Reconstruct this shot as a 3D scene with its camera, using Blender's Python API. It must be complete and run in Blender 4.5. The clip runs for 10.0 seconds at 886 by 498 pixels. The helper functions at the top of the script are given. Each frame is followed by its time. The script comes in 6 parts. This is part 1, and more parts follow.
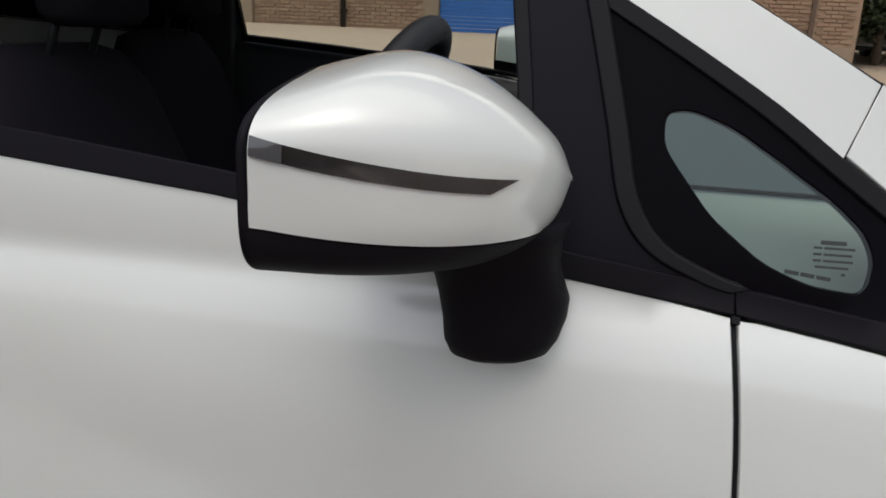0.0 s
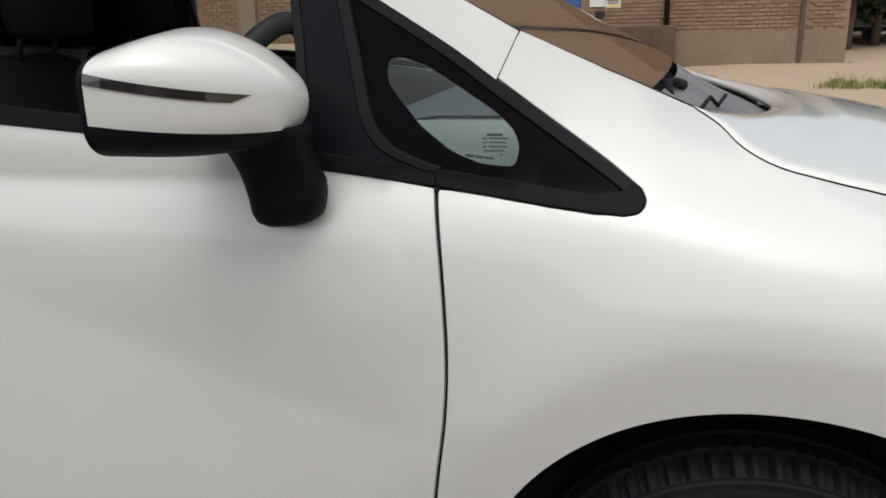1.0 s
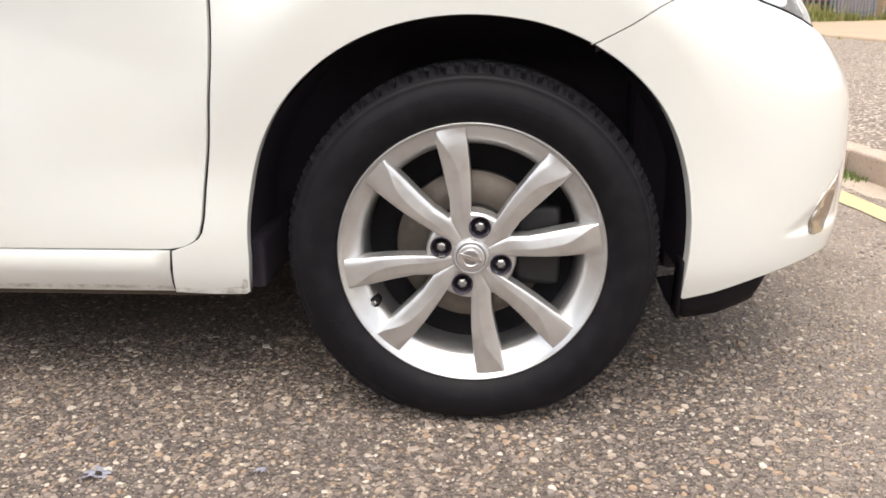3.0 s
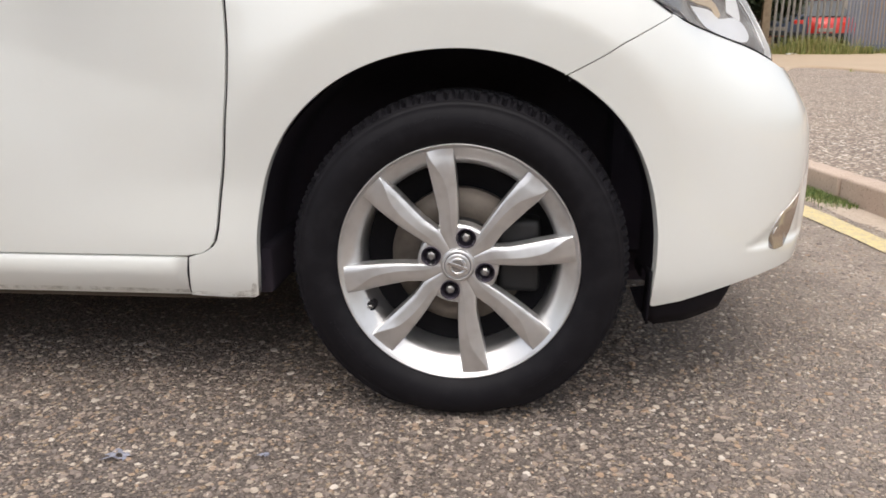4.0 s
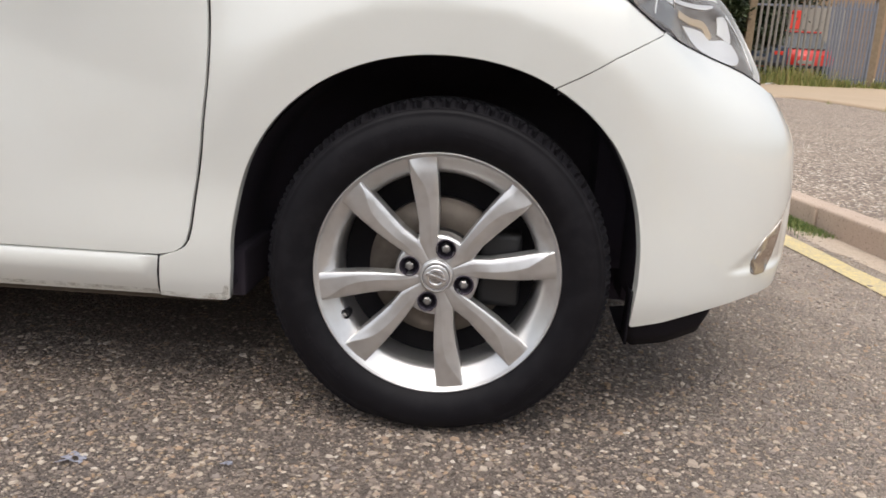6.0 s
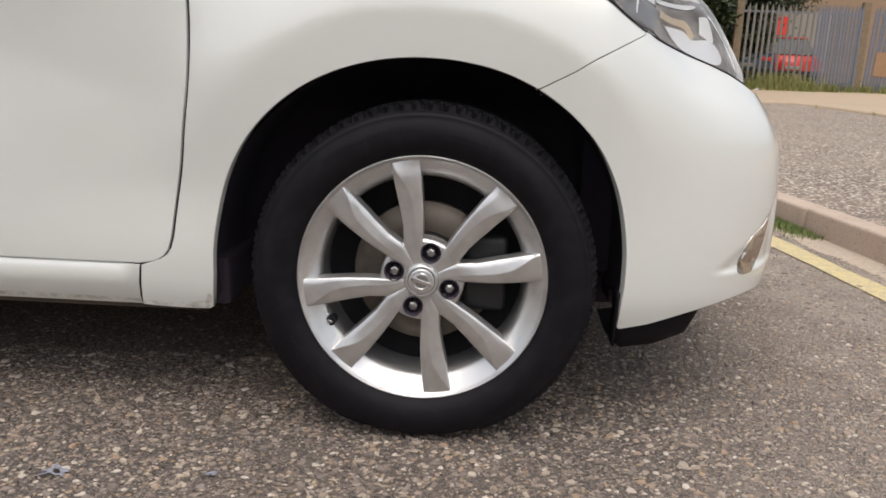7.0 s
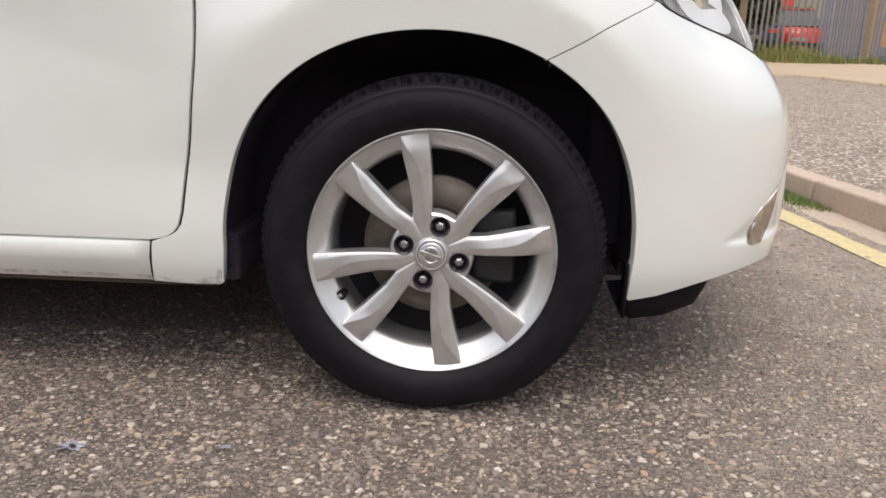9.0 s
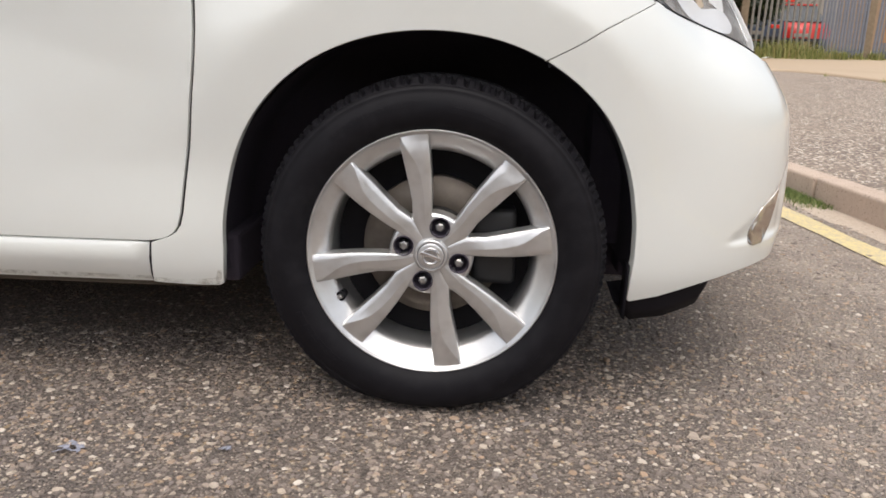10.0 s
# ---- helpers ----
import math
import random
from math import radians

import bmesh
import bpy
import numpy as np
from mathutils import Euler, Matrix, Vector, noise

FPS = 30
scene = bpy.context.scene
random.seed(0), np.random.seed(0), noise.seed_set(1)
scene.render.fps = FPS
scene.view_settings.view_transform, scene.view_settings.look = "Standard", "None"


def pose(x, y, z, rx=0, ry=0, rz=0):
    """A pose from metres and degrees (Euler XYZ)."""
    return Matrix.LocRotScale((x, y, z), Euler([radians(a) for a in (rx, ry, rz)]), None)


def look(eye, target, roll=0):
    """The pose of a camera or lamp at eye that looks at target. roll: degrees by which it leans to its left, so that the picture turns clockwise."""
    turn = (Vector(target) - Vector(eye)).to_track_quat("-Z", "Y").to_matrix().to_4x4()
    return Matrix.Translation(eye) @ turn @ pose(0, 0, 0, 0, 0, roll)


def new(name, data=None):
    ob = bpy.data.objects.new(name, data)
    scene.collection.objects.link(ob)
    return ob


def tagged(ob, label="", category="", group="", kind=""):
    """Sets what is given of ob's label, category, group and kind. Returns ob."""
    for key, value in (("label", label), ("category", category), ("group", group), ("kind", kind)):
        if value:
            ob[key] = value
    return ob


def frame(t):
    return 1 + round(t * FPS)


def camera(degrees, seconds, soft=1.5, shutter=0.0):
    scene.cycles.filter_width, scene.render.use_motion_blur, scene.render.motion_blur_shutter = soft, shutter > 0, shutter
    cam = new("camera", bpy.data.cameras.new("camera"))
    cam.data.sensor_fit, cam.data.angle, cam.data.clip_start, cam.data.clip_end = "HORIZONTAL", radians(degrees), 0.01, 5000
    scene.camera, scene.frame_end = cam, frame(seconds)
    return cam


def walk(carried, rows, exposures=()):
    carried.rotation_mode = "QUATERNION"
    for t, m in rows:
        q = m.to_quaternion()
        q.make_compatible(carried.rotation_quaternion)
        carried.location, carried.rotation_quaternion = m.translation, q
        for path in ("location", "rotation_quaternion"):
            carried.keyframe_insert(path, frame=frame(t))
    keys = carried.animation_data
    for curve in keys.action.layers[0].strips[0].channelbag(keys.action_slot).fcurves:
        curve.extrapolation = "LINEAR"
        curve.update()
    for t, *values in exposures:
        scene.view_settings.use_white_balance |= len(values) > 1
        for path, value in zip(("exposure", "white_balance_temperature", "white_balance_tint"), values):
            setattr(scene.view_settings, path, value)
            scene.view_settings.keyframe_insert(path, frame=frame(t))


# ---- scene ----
# camera: seconds, x, y, z, pitch, lean, heading (degrees)
cam = camera(58.72, 10.0, soft=1.7)
PATH = [
    (0.0, -0.5337, -0.5964, 1.1687, -16.869, 2.439, -11.312),
    (0.2, -0.4707, -0.6628, 1.1729, -17.564, 1.555, -10.310),
    (0.5, -0.3541, -0.7924, 1.1747, -16.606, -0.551, -10.887),
    (0.8, -0.2377, -0.8723, 1.1324, -16.789, -1.756, -11.156),
    (1.0, -0.1837, -0.9092, 1.1392, -16.140, -1.453, -13.182),
    (1.2, -0.1622, -0.9301, 1.1052, -16.506, -0.368, -9.219),
    (1.5, -0.1689, -0.9589, 1.0171, -17.025, -0.806, -5.360),
    (1.7, -0.1497, -0.9843, 0.9695, -16.309, -1.198, -2.241),
    (2.0, -0.0337, -1.0500, 0.8110, -11.854, -0.703, -3.543),
    (2.2, -0.0335, -1.0771, 0.7471, -10.811, -0.233, -2.840),
    (2.5, -0.0078, -1.1287, 0.6906, -12.856, -0.333, -5.011),
    (3.0, 0.0407, -1.2277, 0.6925, -17.085, -0.570, -3.883),
    (3.2, 0.0696, -1.2699, 0.6954, -16.398, -1.002, -4.660),
    (4.3, 0.0987, -1.3715, 0.6984, -15.004, 0.337, -5.347),
    (4.5, 0.0949, -1.3706, 0.6924, -15.026, 0.944, -5.321),
    (5.0, 0.0922, -1.3463, 0.7069, -16.484, 0.574, -5.527),
    (5.5, 0.0871, -1.3426, 0.6932, -15.429, 2.650, -3.783),
    (6.8, 0.1017, -1.3266, 0.6846, -13.263, 2.393, -2.647),
    (7.0, 0.1044, -1.3271, 0.6756, -13.358, 2.030, -2.823),
    (7.5, 0.1017, -1.3237, 0.6730, -13.962, 1.623, -2.874),
    (8.0, 0.0953, -1.3301, 0.6762, -14.965, 1.168, -3.336),
    (8.5, 0.0998, -1.3258, 0.6743, -15.051, 1.417, -3.140),
    (9.0, 0.0961, -1.3296, 0.6685, -15.000, 1.358, -3.111),
    (9.5, 0.1009, -1.3252, 0.6794, -15.404, 1.292, -3.315),
    (10.0, 0.0997, -1.3257, 0.6760, -15.276, 1.283, -3.261),
]


def eye_pose(x, y, z, pitch, lean, heading):
    return pose(x, y, z, 0, 0, -heading) @ pose(0, 0, 0, 90 + pitch) @ pose(0, 0, 0, 0, 0, lean)


# seconds, stops, kelvin, tint: the phone brightens and warms its picture on the way down
EXPOSURES = [(0.0, -.18, 6450, 9), (0.5, -.08, 6520, 9), (1.0, -.09, 6600, 9), (1.5, -.08, 6600, 9), (2.0, -.03, 6600, 10), (2.5, .66, 6650, 10), (3.0, .95, 6850, 10), (3.6, .68, 6750, 11), (4.5, .45, 6700, 10), (5.5, .47, 6700, 10), (7.0, .24, 6700, 10), (8.0, .36, 6700, 10), (9.0, .46, 6700, 10), (10.0, .48, 6700, 10)]
walk(cam, [(t, eye_pose(*p)) for t, *p in PATH], EXPOSURES)

# ---- world, sun ----
world = bpy.data.worlds.new("sky")
scene.world = world
world.use_nodes = True
wn = world.node_tree
sky = wn.nodes.new("ShaderNodeTexSky")
sky.sky_type = "NISHITA"
sky.sun_disc = False
sky.sun_elevation, sky.sun_rotation = radians(62), radians(178)
sky.air_density, sky.dust_density, sky.ozone_density = 1.0, 3.5, 1.0
wn.nodes["Background"].inputs["Strength"].default_value = 0.165
haze = wn.nodes.new("ShaderNodeHueSaturation")   # hazy overcast: a pale sky
haze.inputs["Saturation"].default_value = 0.45
wn.links.new(sky.outputs[0], haze.inputs["Color"])
wn.links.new(haze.outputs[0], wn.nodes["Background"].inputs[0])
sun_data = bpy.data.lights.new("sun", "SUN")
sun_data.energy, sun_data.angle, sun_data.color = 1.08, radians(85), (1.0, 0.95, 0.88)
sun = new("sun", sun_data)
sun.matrix_world = look((.4, -.5, 6.3), (0, 0, 0))


# ---- materials ----
class Mat:
    def __init__(self, name, color=(.5, .5, .5), rough=.5, metal=0.0, **kw):
        self.m = bpy.data.materials.new(name)
        self.m.use_nodes = True
        self.t = self.m.node_tree
        self.b = self.t.nodes["Principled BSDF"]
        self.set("Base Color", (*color, 1)), self.set("Roughness", rough), self.set("Metallic", metal)
        for k, v in kw.items():
            self.set(k.replace("_", " "), v)
        self.co = self.t.nodes.new("ShaderNodeTexCoord").outputs["Object"]

    def set(self, k, v):
        self.b.inputs[k].default_value = v

    def link(self, a, b):
        self.t.links.new(a, b)

    def noise(self, scale, detail=3, rough=.5, co=None, kind="ShaderNodeTexNoise"):
        n = self.t.nodes.new(kind)
        n.inputs["Scale"].default_value = scale
        if kind == "ShaderNodeTexNoise":
            n.inputs["Detail"].default_value, n.inputs["Roughness"].default_value = detail, rough
        self.link(co or self.co, n.inputs["Vector"])
        return n

    def ramp(self, fac, stops):
        r = self.t.nodes.new("ShaderNodeValToRGB")
        while len(r.color_ramp.elements) < len(stops):
            r.color_ramp.elements.new(0.5)
        for e, (p, c) in zip(r.color_ramp.elements, stops):
            e.position, e.color = p, (*c, 1) if len(c) == 3 else c
        self.link(fac, r.inputs[0])
        return r.outputs[0]

    def mix(self, fac, a, b, mode="MIX"):
        n = self.t.nodes.new("ShaderNodeMix")
        n.data_type, n.blend_type = "RGBA", mode
        for v, k in ((fac, 0), (a, 6), (b, 7)):
            if isinstance(v, (int, float)):
                n.inputs[k].default_value = v
            elif isinstance(v, tuple):
                n.inputs[k].default_value = (*v, 1)
            else:
                self.link(v, n.inputs[k])
        return n.outputs[2]

    def bump(self, h, strength=.3, dist=.002):
        n = self.t.nodes.new("ShaderNodeBump")
        n.inputs["Strength"].default_value, n.inputs["Distance"].default_value = strength, dist
        self.link(h, n.inputs["Height"])
        self.link(n.outputs[0], self.b.inputs["Normal"])

    def color(self, out):
        self.link(out, self.b.inputs["Base Color"])

    def rough(self, fac, lo, hi):
        n = self.t.nodes.new("ShaderNodeMapRange")
        n.inputs[3].default_value, n.inputs[4].default_value = lo, hi
        self.link(fac, n.inputs[0])
        self.link(n.outputs[0], self.b.inputs["Roughness"])


def g(v):
    return (v, v, v)


# pearl white paint: a matt white coat under clear lacquer, faint dust
_p = Mat("pearl_white_paint", (.78, .775, .75), .42, .09, Coat_Weight=1.0, Coat_Roughness=.05, Coat_IOR=1.6, Specular_IOR_Level=.4)
_d = _p.noise(3.0, 4).outputs["Fac"]
_f = _p.noise(900, 1).outputs["Fac"]
_p.color(_p.mix(_p.ramp(_d, [(.3, g(0)), (.75, g(1))]), (.765, .785, .76), (.728, .737, .70)))
_p.rough(_f, .30, .42)
M_PAINT = _p.m

_p = Mat("black_textured_plastic", (.0085, .0074, .0100), .6, Specular_IOR_Level=.11)
_p.bump(_p.noise(1400, 2).outputs["Fac"], .25, .0004)
M_PLASTIC = _p.m
_p = Mat("black_gloss_trim", (.0090, .0080, .0112), .3, Specular_IOR_Level=.10)
_p.rough(_p.noise(20, 3).outputs["Fac"], .25, .38)
M_GLOSS = _p.m
_p = Mat("black_glass_border", (.0042, .0036, .0050), .25, Specular_IOR_Level=.035)
_p.rough(_p.noise(20, 3).outputs["Fac"], .2, .3)
M_BORDER = _p.m
_p = Mat("grey_weathered_plastic", (.10, .098, .105), .5, Specular_IOR_Level=.3)
_p.color(_p.ramp(_p.noise(14, 4).outputs["Fac"], [(.35, (.13, .128, .135)), (.7, (.24, .235, .245))]))
M_GREYPLASTIC = _p.m
_p = Mat("dark_rubber_seal", (.0095, .0088, .0110), .65, Specular_IOR_Level=.2)
_p.bump(_p.noise(600, 2).outputs["Fac"], .2, .0005)
M_SEAL = _p.m
_p = Mat("black_felt_liner", (.060, .052, .068), .95, Specular_IOR_Level=.15)
_p.bump(_p.noise(300, 3).outputs["Fac"], .5, .002)
M_LINER = _p.m
_p = Mat("tyre_rubber", (.012, .012, .013), .62, Specular_IOR_Level=.17)
_n = _p.noise(38, 4).outputs["Fac"]
_p.color(_p.mix(_p.ramp(_n, [(.45, g(0)), (.8, g(1))]), (.0065, .0060, .0080), (.0130, .0122, .0148)))
_p.rough(_n, .48, .68)
_p.bump(_p.noise(500, 3).outputs["Fac"], .3, .0006)
M_TYRE = _p.m
_p = Mat("silver_alloy_paint", (.60, .60, .60), .34, .82, Coat_Weight=.3, Coat_Roughness=.15)
_n = _p.noise(25, 4).outputs["Fac"]
_p.color(_p.mix(_p.ramp(_n, [(.5, g(0)), (.85, g(1))]), (.66, .66, .66), (.52, .51, .50)))
_p.rough(_p.noise(1500, 1).outputs["Fac"], .27, .40)
M_ALLOY = _p.m
_p = Mat("bare_brake_iron", (.3, .27, .23), .5, .5)
_n = _p.noise(60, 4).outputs["Fac"]
_p.color(_p.mix(_n, (.24, .205, .172), (.12, .10, .082)))
M_IRON = _p.m
_p = Mat("zinc_nut", (.22, .22, .22), .4, .9)
_p.color(_p.mix(_p.noise(300, 2).outputs["Fac"], (.46, .46, .46), (.26, .25, .24)))
M_NUT = _p.m
_p = Mat("chrome", (.80, .80, .81), .06, 1.0)
M_CHROME = _p.m
_p = Mat("dull_chrome", (.52, .49, .46), .22, 1.0)
M_DULLCHROME = _p.m
_p = Mat("smoked_lens", (.03, .028, .028), .08, 0, Coat_Weight=1.0, Coat_Roughness=.03)
_p.color(_p.ramp(_p.noise(45, 2).outputs["Fac"], [(.35, (.008, .008, .009)), (.75, (.040, .038, .040))]))
M_SMOKE = _p.m


def glass(name, tint, rough=0.0, ior=1.45, gain=1.0):
    """Thin pane: clear see-through with a mirror sheen by Fresnel."""
    m = bpy.data.materials.new(name)
    m.use_nodes = True
    t = m.node_tree
    t.nodes.clear()
    out, mx = t.nodes.new("ShaderNodeOutputMaterial"), t.nodes.new("ShaderNodeMixShader")
    tr, gl, fr = t.nodes.new("ShaderNodeBsdfTransparent"), t.nodes.new("ShaderNodeBsdfGlossy"), t.nodes.new("ShaderNodeFresnel")
    tr.inputs[0].default_value = (*tint, 1)
    gl.inputs["Roughness"].default_value = rough
    fr.inputs[0].default_value = ior
    mul = t.nodes.new("ShaderNodeMath")
    mul.operation = "MULTIPLY"
    mul.inputs[1].default_value = gain
    t.links.new(fr.outputs[0], mul.inputs[0])
    t.links.new(mul.outputs[0], mx.inputs[0])
    t.links.new(tr.outputs[0], mx.inputs[1])
    t.links.new(gl.outputs[0], mx.inputs[2])
    t.links.new(mx.outputs[0], out.inputs[0])
    return m


M_GLASS = glass("window_glass", (.80, .86, .84))
M_TINT = glass("green_tinted_glass", (.66, .78, .74), ior=1.6)
M_LENS = glass("clear_lens", (.97, .97, .96), ior=1.2, gain=.45)
M_SCREEN = glass("screen_glass", (.70, .72, .68), ior=1.5, gain=1.0)
M_SILVER = Mat("silver_lamp_lining", (.70, .70, .70), .32, .3).m
M_STEP = Mat("bright_reflector", (.88, .88, .89), .22, .55).m
_p = Mat("warm_reflector", (.50, .44, .38), .20, .75)
_p.color(_p.mix(_p.ramp(_p.noise(16, 3).outputs["Fac"], [(.38, g(0)), (.62, g(1))]), (.20, .165, .135), (.46, .42, .38)))
_p.bump(_p.noise(14, 1).outputs["Fac"], .35, .012)
M_BRONZE = _p.m
M_TAN = Mat("tan_reflector", (.62, .50, .36), .25, .5).m
_p = Mat("grey_reflector", (.36, .35, .345), .2, .75)
_p.bump(_p.noise(14, 1).outputs["Fac"], .4, .010)
M_DCHROME = _p.m
M_CLEAREND = Mat("clear_indicator_lens", (.075, .075, .08), .10, 0, Coat_Weight=1.0, Coat_Roughness=.03).m
M_FLANGE = Mat("dirty_sill_flange", (.07, .052, .035), .9).m

_p = Mat("dark_trim_fabric", (.016, .014, .018), .95, Specular_IOR_Level=.08)
_p.bump(_p.noise(700, 2).outputs["Fac"], .4, .0008)
M_FABRIC = _p.m
_p = Mat("dark_grained_dash", (.016, .016, .020), .55)
_p.bump(_p.noise(900, 2).outputs["Fac"], .3, .0005)
M_DASH = _p.m
_p = Mat("grey_dash_top", (.42, .46, .43), .6)
M_DASHTOP = _p.m
M_DASHFILL = Mat("blue_grey_dash_fill", (.095, .122, .140), .5).m
M_MIRROR = Mat("mirror_glass", (.75, .8, .85), .02, 1.0).m
_p = Mat("label_ink", (.03, .035, .035), .5)
M_INK = _p.m

# dried road dirt: brown specks and smears with clear paint between
_p = Mat("dried_road_dirt", (.36, .29, .19), .9)
_a = _p.noise(55, 5, .7).outputs["Fac"]
_p.link(_p.ramp(_a, [(.42, g(0)), (.68, g(.42))]), _p.b.inputs["Alpha"])
M_DIRT = _p.m

# asphalt with worn exposed aggregate
_p = Mat("aggregate_asphalt", (0.084, 0.069, 0.061), .85)
_v = _p.noise(75, kind="ShaderNodeTexVoronoi")
_v2 = _p.noise(160, kind="ShaderNodeTexVoronoi")
_big = _p.noise(1.3, 4).outputs["Fac"]
_fine = _p.noise(420, 3).outputs["Fac"]
_mask = _p.ramp(_v.outputs["Distance"], [(.25, g(1)), (.55, g(0))])
_mask2 = _p.ramp(_v2.outputs["Distance"], [(.3, g(1)), (.6, g(0))])
_sep = _p.t.nodes.new("ShaderNodeSeparateColor")
_p.link(_v.outputs["Color"], _sep.inputs[0])
_stone = _p.ramp(_sep.outputs[0], [(0, (.125, .105, .10)), (.45, (.22, .182, .16)), (.72, (.35, .29, .24)), (.86, (.44, .31, .19)), (1, (.74, .64, .53))])
_sep2 = _p.t.nodes.new("ShaderNodeSeparateColor")
_p.link(_v2.outputs["Color"], _sep2.inputs[0])
_stone2 = _p.ramp(_sep2.outputs[1], [(0, (.13, .107, .095)), (.5, (.235, .195, .168)), (.85, (.38, .31, .255)), (1, (.62, .54, .46))])
_base = _p.mix(_fine, (.055, .046, .046), (.175, .142, .125))
_c = _p.mix(_mask2, _base, _stone2)
_c = _p.mix(_mask, _c, _stone)
_c = _p.mix(_p.ramp(_big, [(.35, g(0)), (.7, g(.30))]), _c, (.30, .235, .185))
# a paler sand colour mixed in by noise, growing towards the kerb
_xyz = _p.t.nodes.new("ShaderNodeSeparateXYZ")
_p.link(_p.co, _xyz.inputs[0])
_toward = _p.t.nodes.new("ShaderNodeMapRange")
_toward.inputs[1].default_value, _toward.inputs[2].default_value = .30, 1.20
_p.link(_xyz.outputs[0], _toward.inputs[0])
_kerb_tint = _p.t.nodes.new("ShaderNodeMath")
_kerb_tint.operation = "MULTIPLY"
_p.link(_toward.outputs[0], _kerb_tint.inputs[0])
_p.link(_p.ramp(_p.noise(5, 4, .6).outputs["Fac"], [(.3, g(.25)), (.7, g(.75))]), _kerb_tint.inputs[1])
_c = _p.mix(_kerb_tint.outputs[0], _c, (.58, .49, .41))
_p.color(_c)
_hm = _p.t.nodes.new("ShaderNodeMath")
_hm.operation = "ADD"
_p.link(_mask, _hm.inputs[0])
_p.link(_mask2, _hm.inputs[1])
_p.bump(_hm.outputs[0], 1.0, .006)
M_ASPHALT = _p.m

_p = Mat("loose_aggregate", (0.416, 0.351, 0.294), .7)
_oi = _p.t.nodes.new("ShaderNodeNewGeometry")
_r = _p.ramp(_oi.outputs["Random Per Island"], [(0, (.065, .056, .058)), (.20, (.145, .122, .115)), (.36, (.22, .175, .145)), (.47, (.19, .17, .17)), (.55, (.32, .25, .19)), (.62, (.44, .28, .16)), (.68, (.36, .26, .19)), (.76, (.37, .31, .26)), (.88, (.55, .46, .36)), (.96, (.68, .60, .50)), (1, (.84, .78, .70))])
_p.color(_p.mix(.42, _r, _p.mix(_p.noise(260, 3).outputs["Fac"], (.125, .100, .088), (.56, .455, .365))))
M_STONES = _p.m

# coarse stony surfacing behind the kerb
_p = Mat("stony_surfacing", (.3, .25, .2), .9)
_v = _p.noise(48, kind="ShaderNodeTexVoronoi")
_sep = _p.t.nodes.new("ShaderNodeSeparateColor")
_p.link(_v.outputs["Color"], _sep.inputs[0])
_stone = _p.ramp(_sep.outputs[0], [(0, (.20, .155, .125)), (.45, (.42, .335, .27)), (.75, (.60, .49, .40)), (1, (.95, .87, .76))])
_mask = _p.ramp(_v.outputs["Distance"], [(.35, g(1)), (.65, g(0))])
_c = _p.mix(_mask, (.15, .12, .10), _stone)
_c = _p.mix(_p.ramp(_p.noise(1.1, 5, .6).outputs["Fac"], [(.35, g(0)), (.75, g(.35))]), _c, (.42, .335, .26))
_p.color(_c)
_p.bump(_mask, .8, .008)
M_STONY = _p.m

_p = Mat("sandy_concrete", (.42, .33, .22), .9)
_n, _n2 = _p.noise(.6, 5, .6).outputs["Fac"], _p.noise(35, 4).outputs["Fac"]
_p.color(_p.mix(_p.mix(.5, _n, _n2), (.345, .262, .180), (.545, .430, .312)))
_p.bump(_n2, .4, .004)
M_SAND = _p.m
_p = Mat("concrete_kerb", (.36, .31, .25), .9)
_n, _n2 = _p.noise(6, 5, .6).outputs["Fac"], _p.noise(60, 4, .65).outputs["Fac"]
_c = _p.mix(_p.mix(.5, _n, _n2), (.34, .255, .20), (.62, .50, .41))
_p.color(_p.mix(_p.ramp(_p.noise(95, 2).outputs["Fac"], [(.62, g(0)), (.72, g(.75))]), _c, (.12, .085, .06)))
_p.bump(_n2, .5, .003)
M_KERB = _p.m
_p = Mat("worn_yellow_road_paint", (.70, .52, .10), .7)
_n, _n2 = _p.noise(30, 5, .7).outputs["Fac"], _p.noise(130, 3).outputs["Fac"]
_p.color(_p.mix(_p.ramp(_p.mix(.5, _n, _n2), [(.42, g(0)), (.62, g(1))]), (.66, .54, .26), (.44, .375, .27)))
_p.bump(_n2, .5, .003)
M_YELLOW = _p.m
_p = Mat("grass_blades", (.08, .14, .03), .6)
_r = _p.t.nodes.new("ShaderNodeNewGeometry").outputs["Random Per Island"]
_p.color(_p.ramp(_r, [(0, (.055, .105, .020)), (.6, (.14, .21, .05)), (1, (.30, .29, .11))]))
M_GRASS = _p.m
_p = Mat("dry_weeds", (.2, .17, .07), .8)
_r = _p.t.nodes.new("ShaderNodeNewGeometry").outputs["Random Per Island"]
_p.color(_p.ramp(_r, [(0, (.10, .14, .035)), (.5, (.25, .27, .075)), (1, (.42, .35, .16))]))
M_WEED = _p.m
_p = Mat("leaves", (.05, .09, .025), .55)
_r = _p.t.nodes.new("ShaderNodeNewGeometry").outputs["Random Per Island"]
_p.color(_p.ramp(_r, [(0, (.012, .022, .009)), (.7, (.032, .050, .018)), (1, (.075, .095, .04))]))
M_LEAF = _p.m
_p = Mat("bark", (.10, .075, .05), .9)
_p.color(_p.mix(_p.noise(20, 5).outputs["Fac"], (.06, .045, .03), (.17, .13, .095)))
M_BARK = _p.m
_p = Mat("brick", (.30, .2, .14), .88)
_r = _p.t.nodes.new("ShaderNodeObjectInfo").outputs["Random"]
_r2 = _p.t.nodes.new("ShaderNodeNewGeometry").outputs["Random Per Island"]
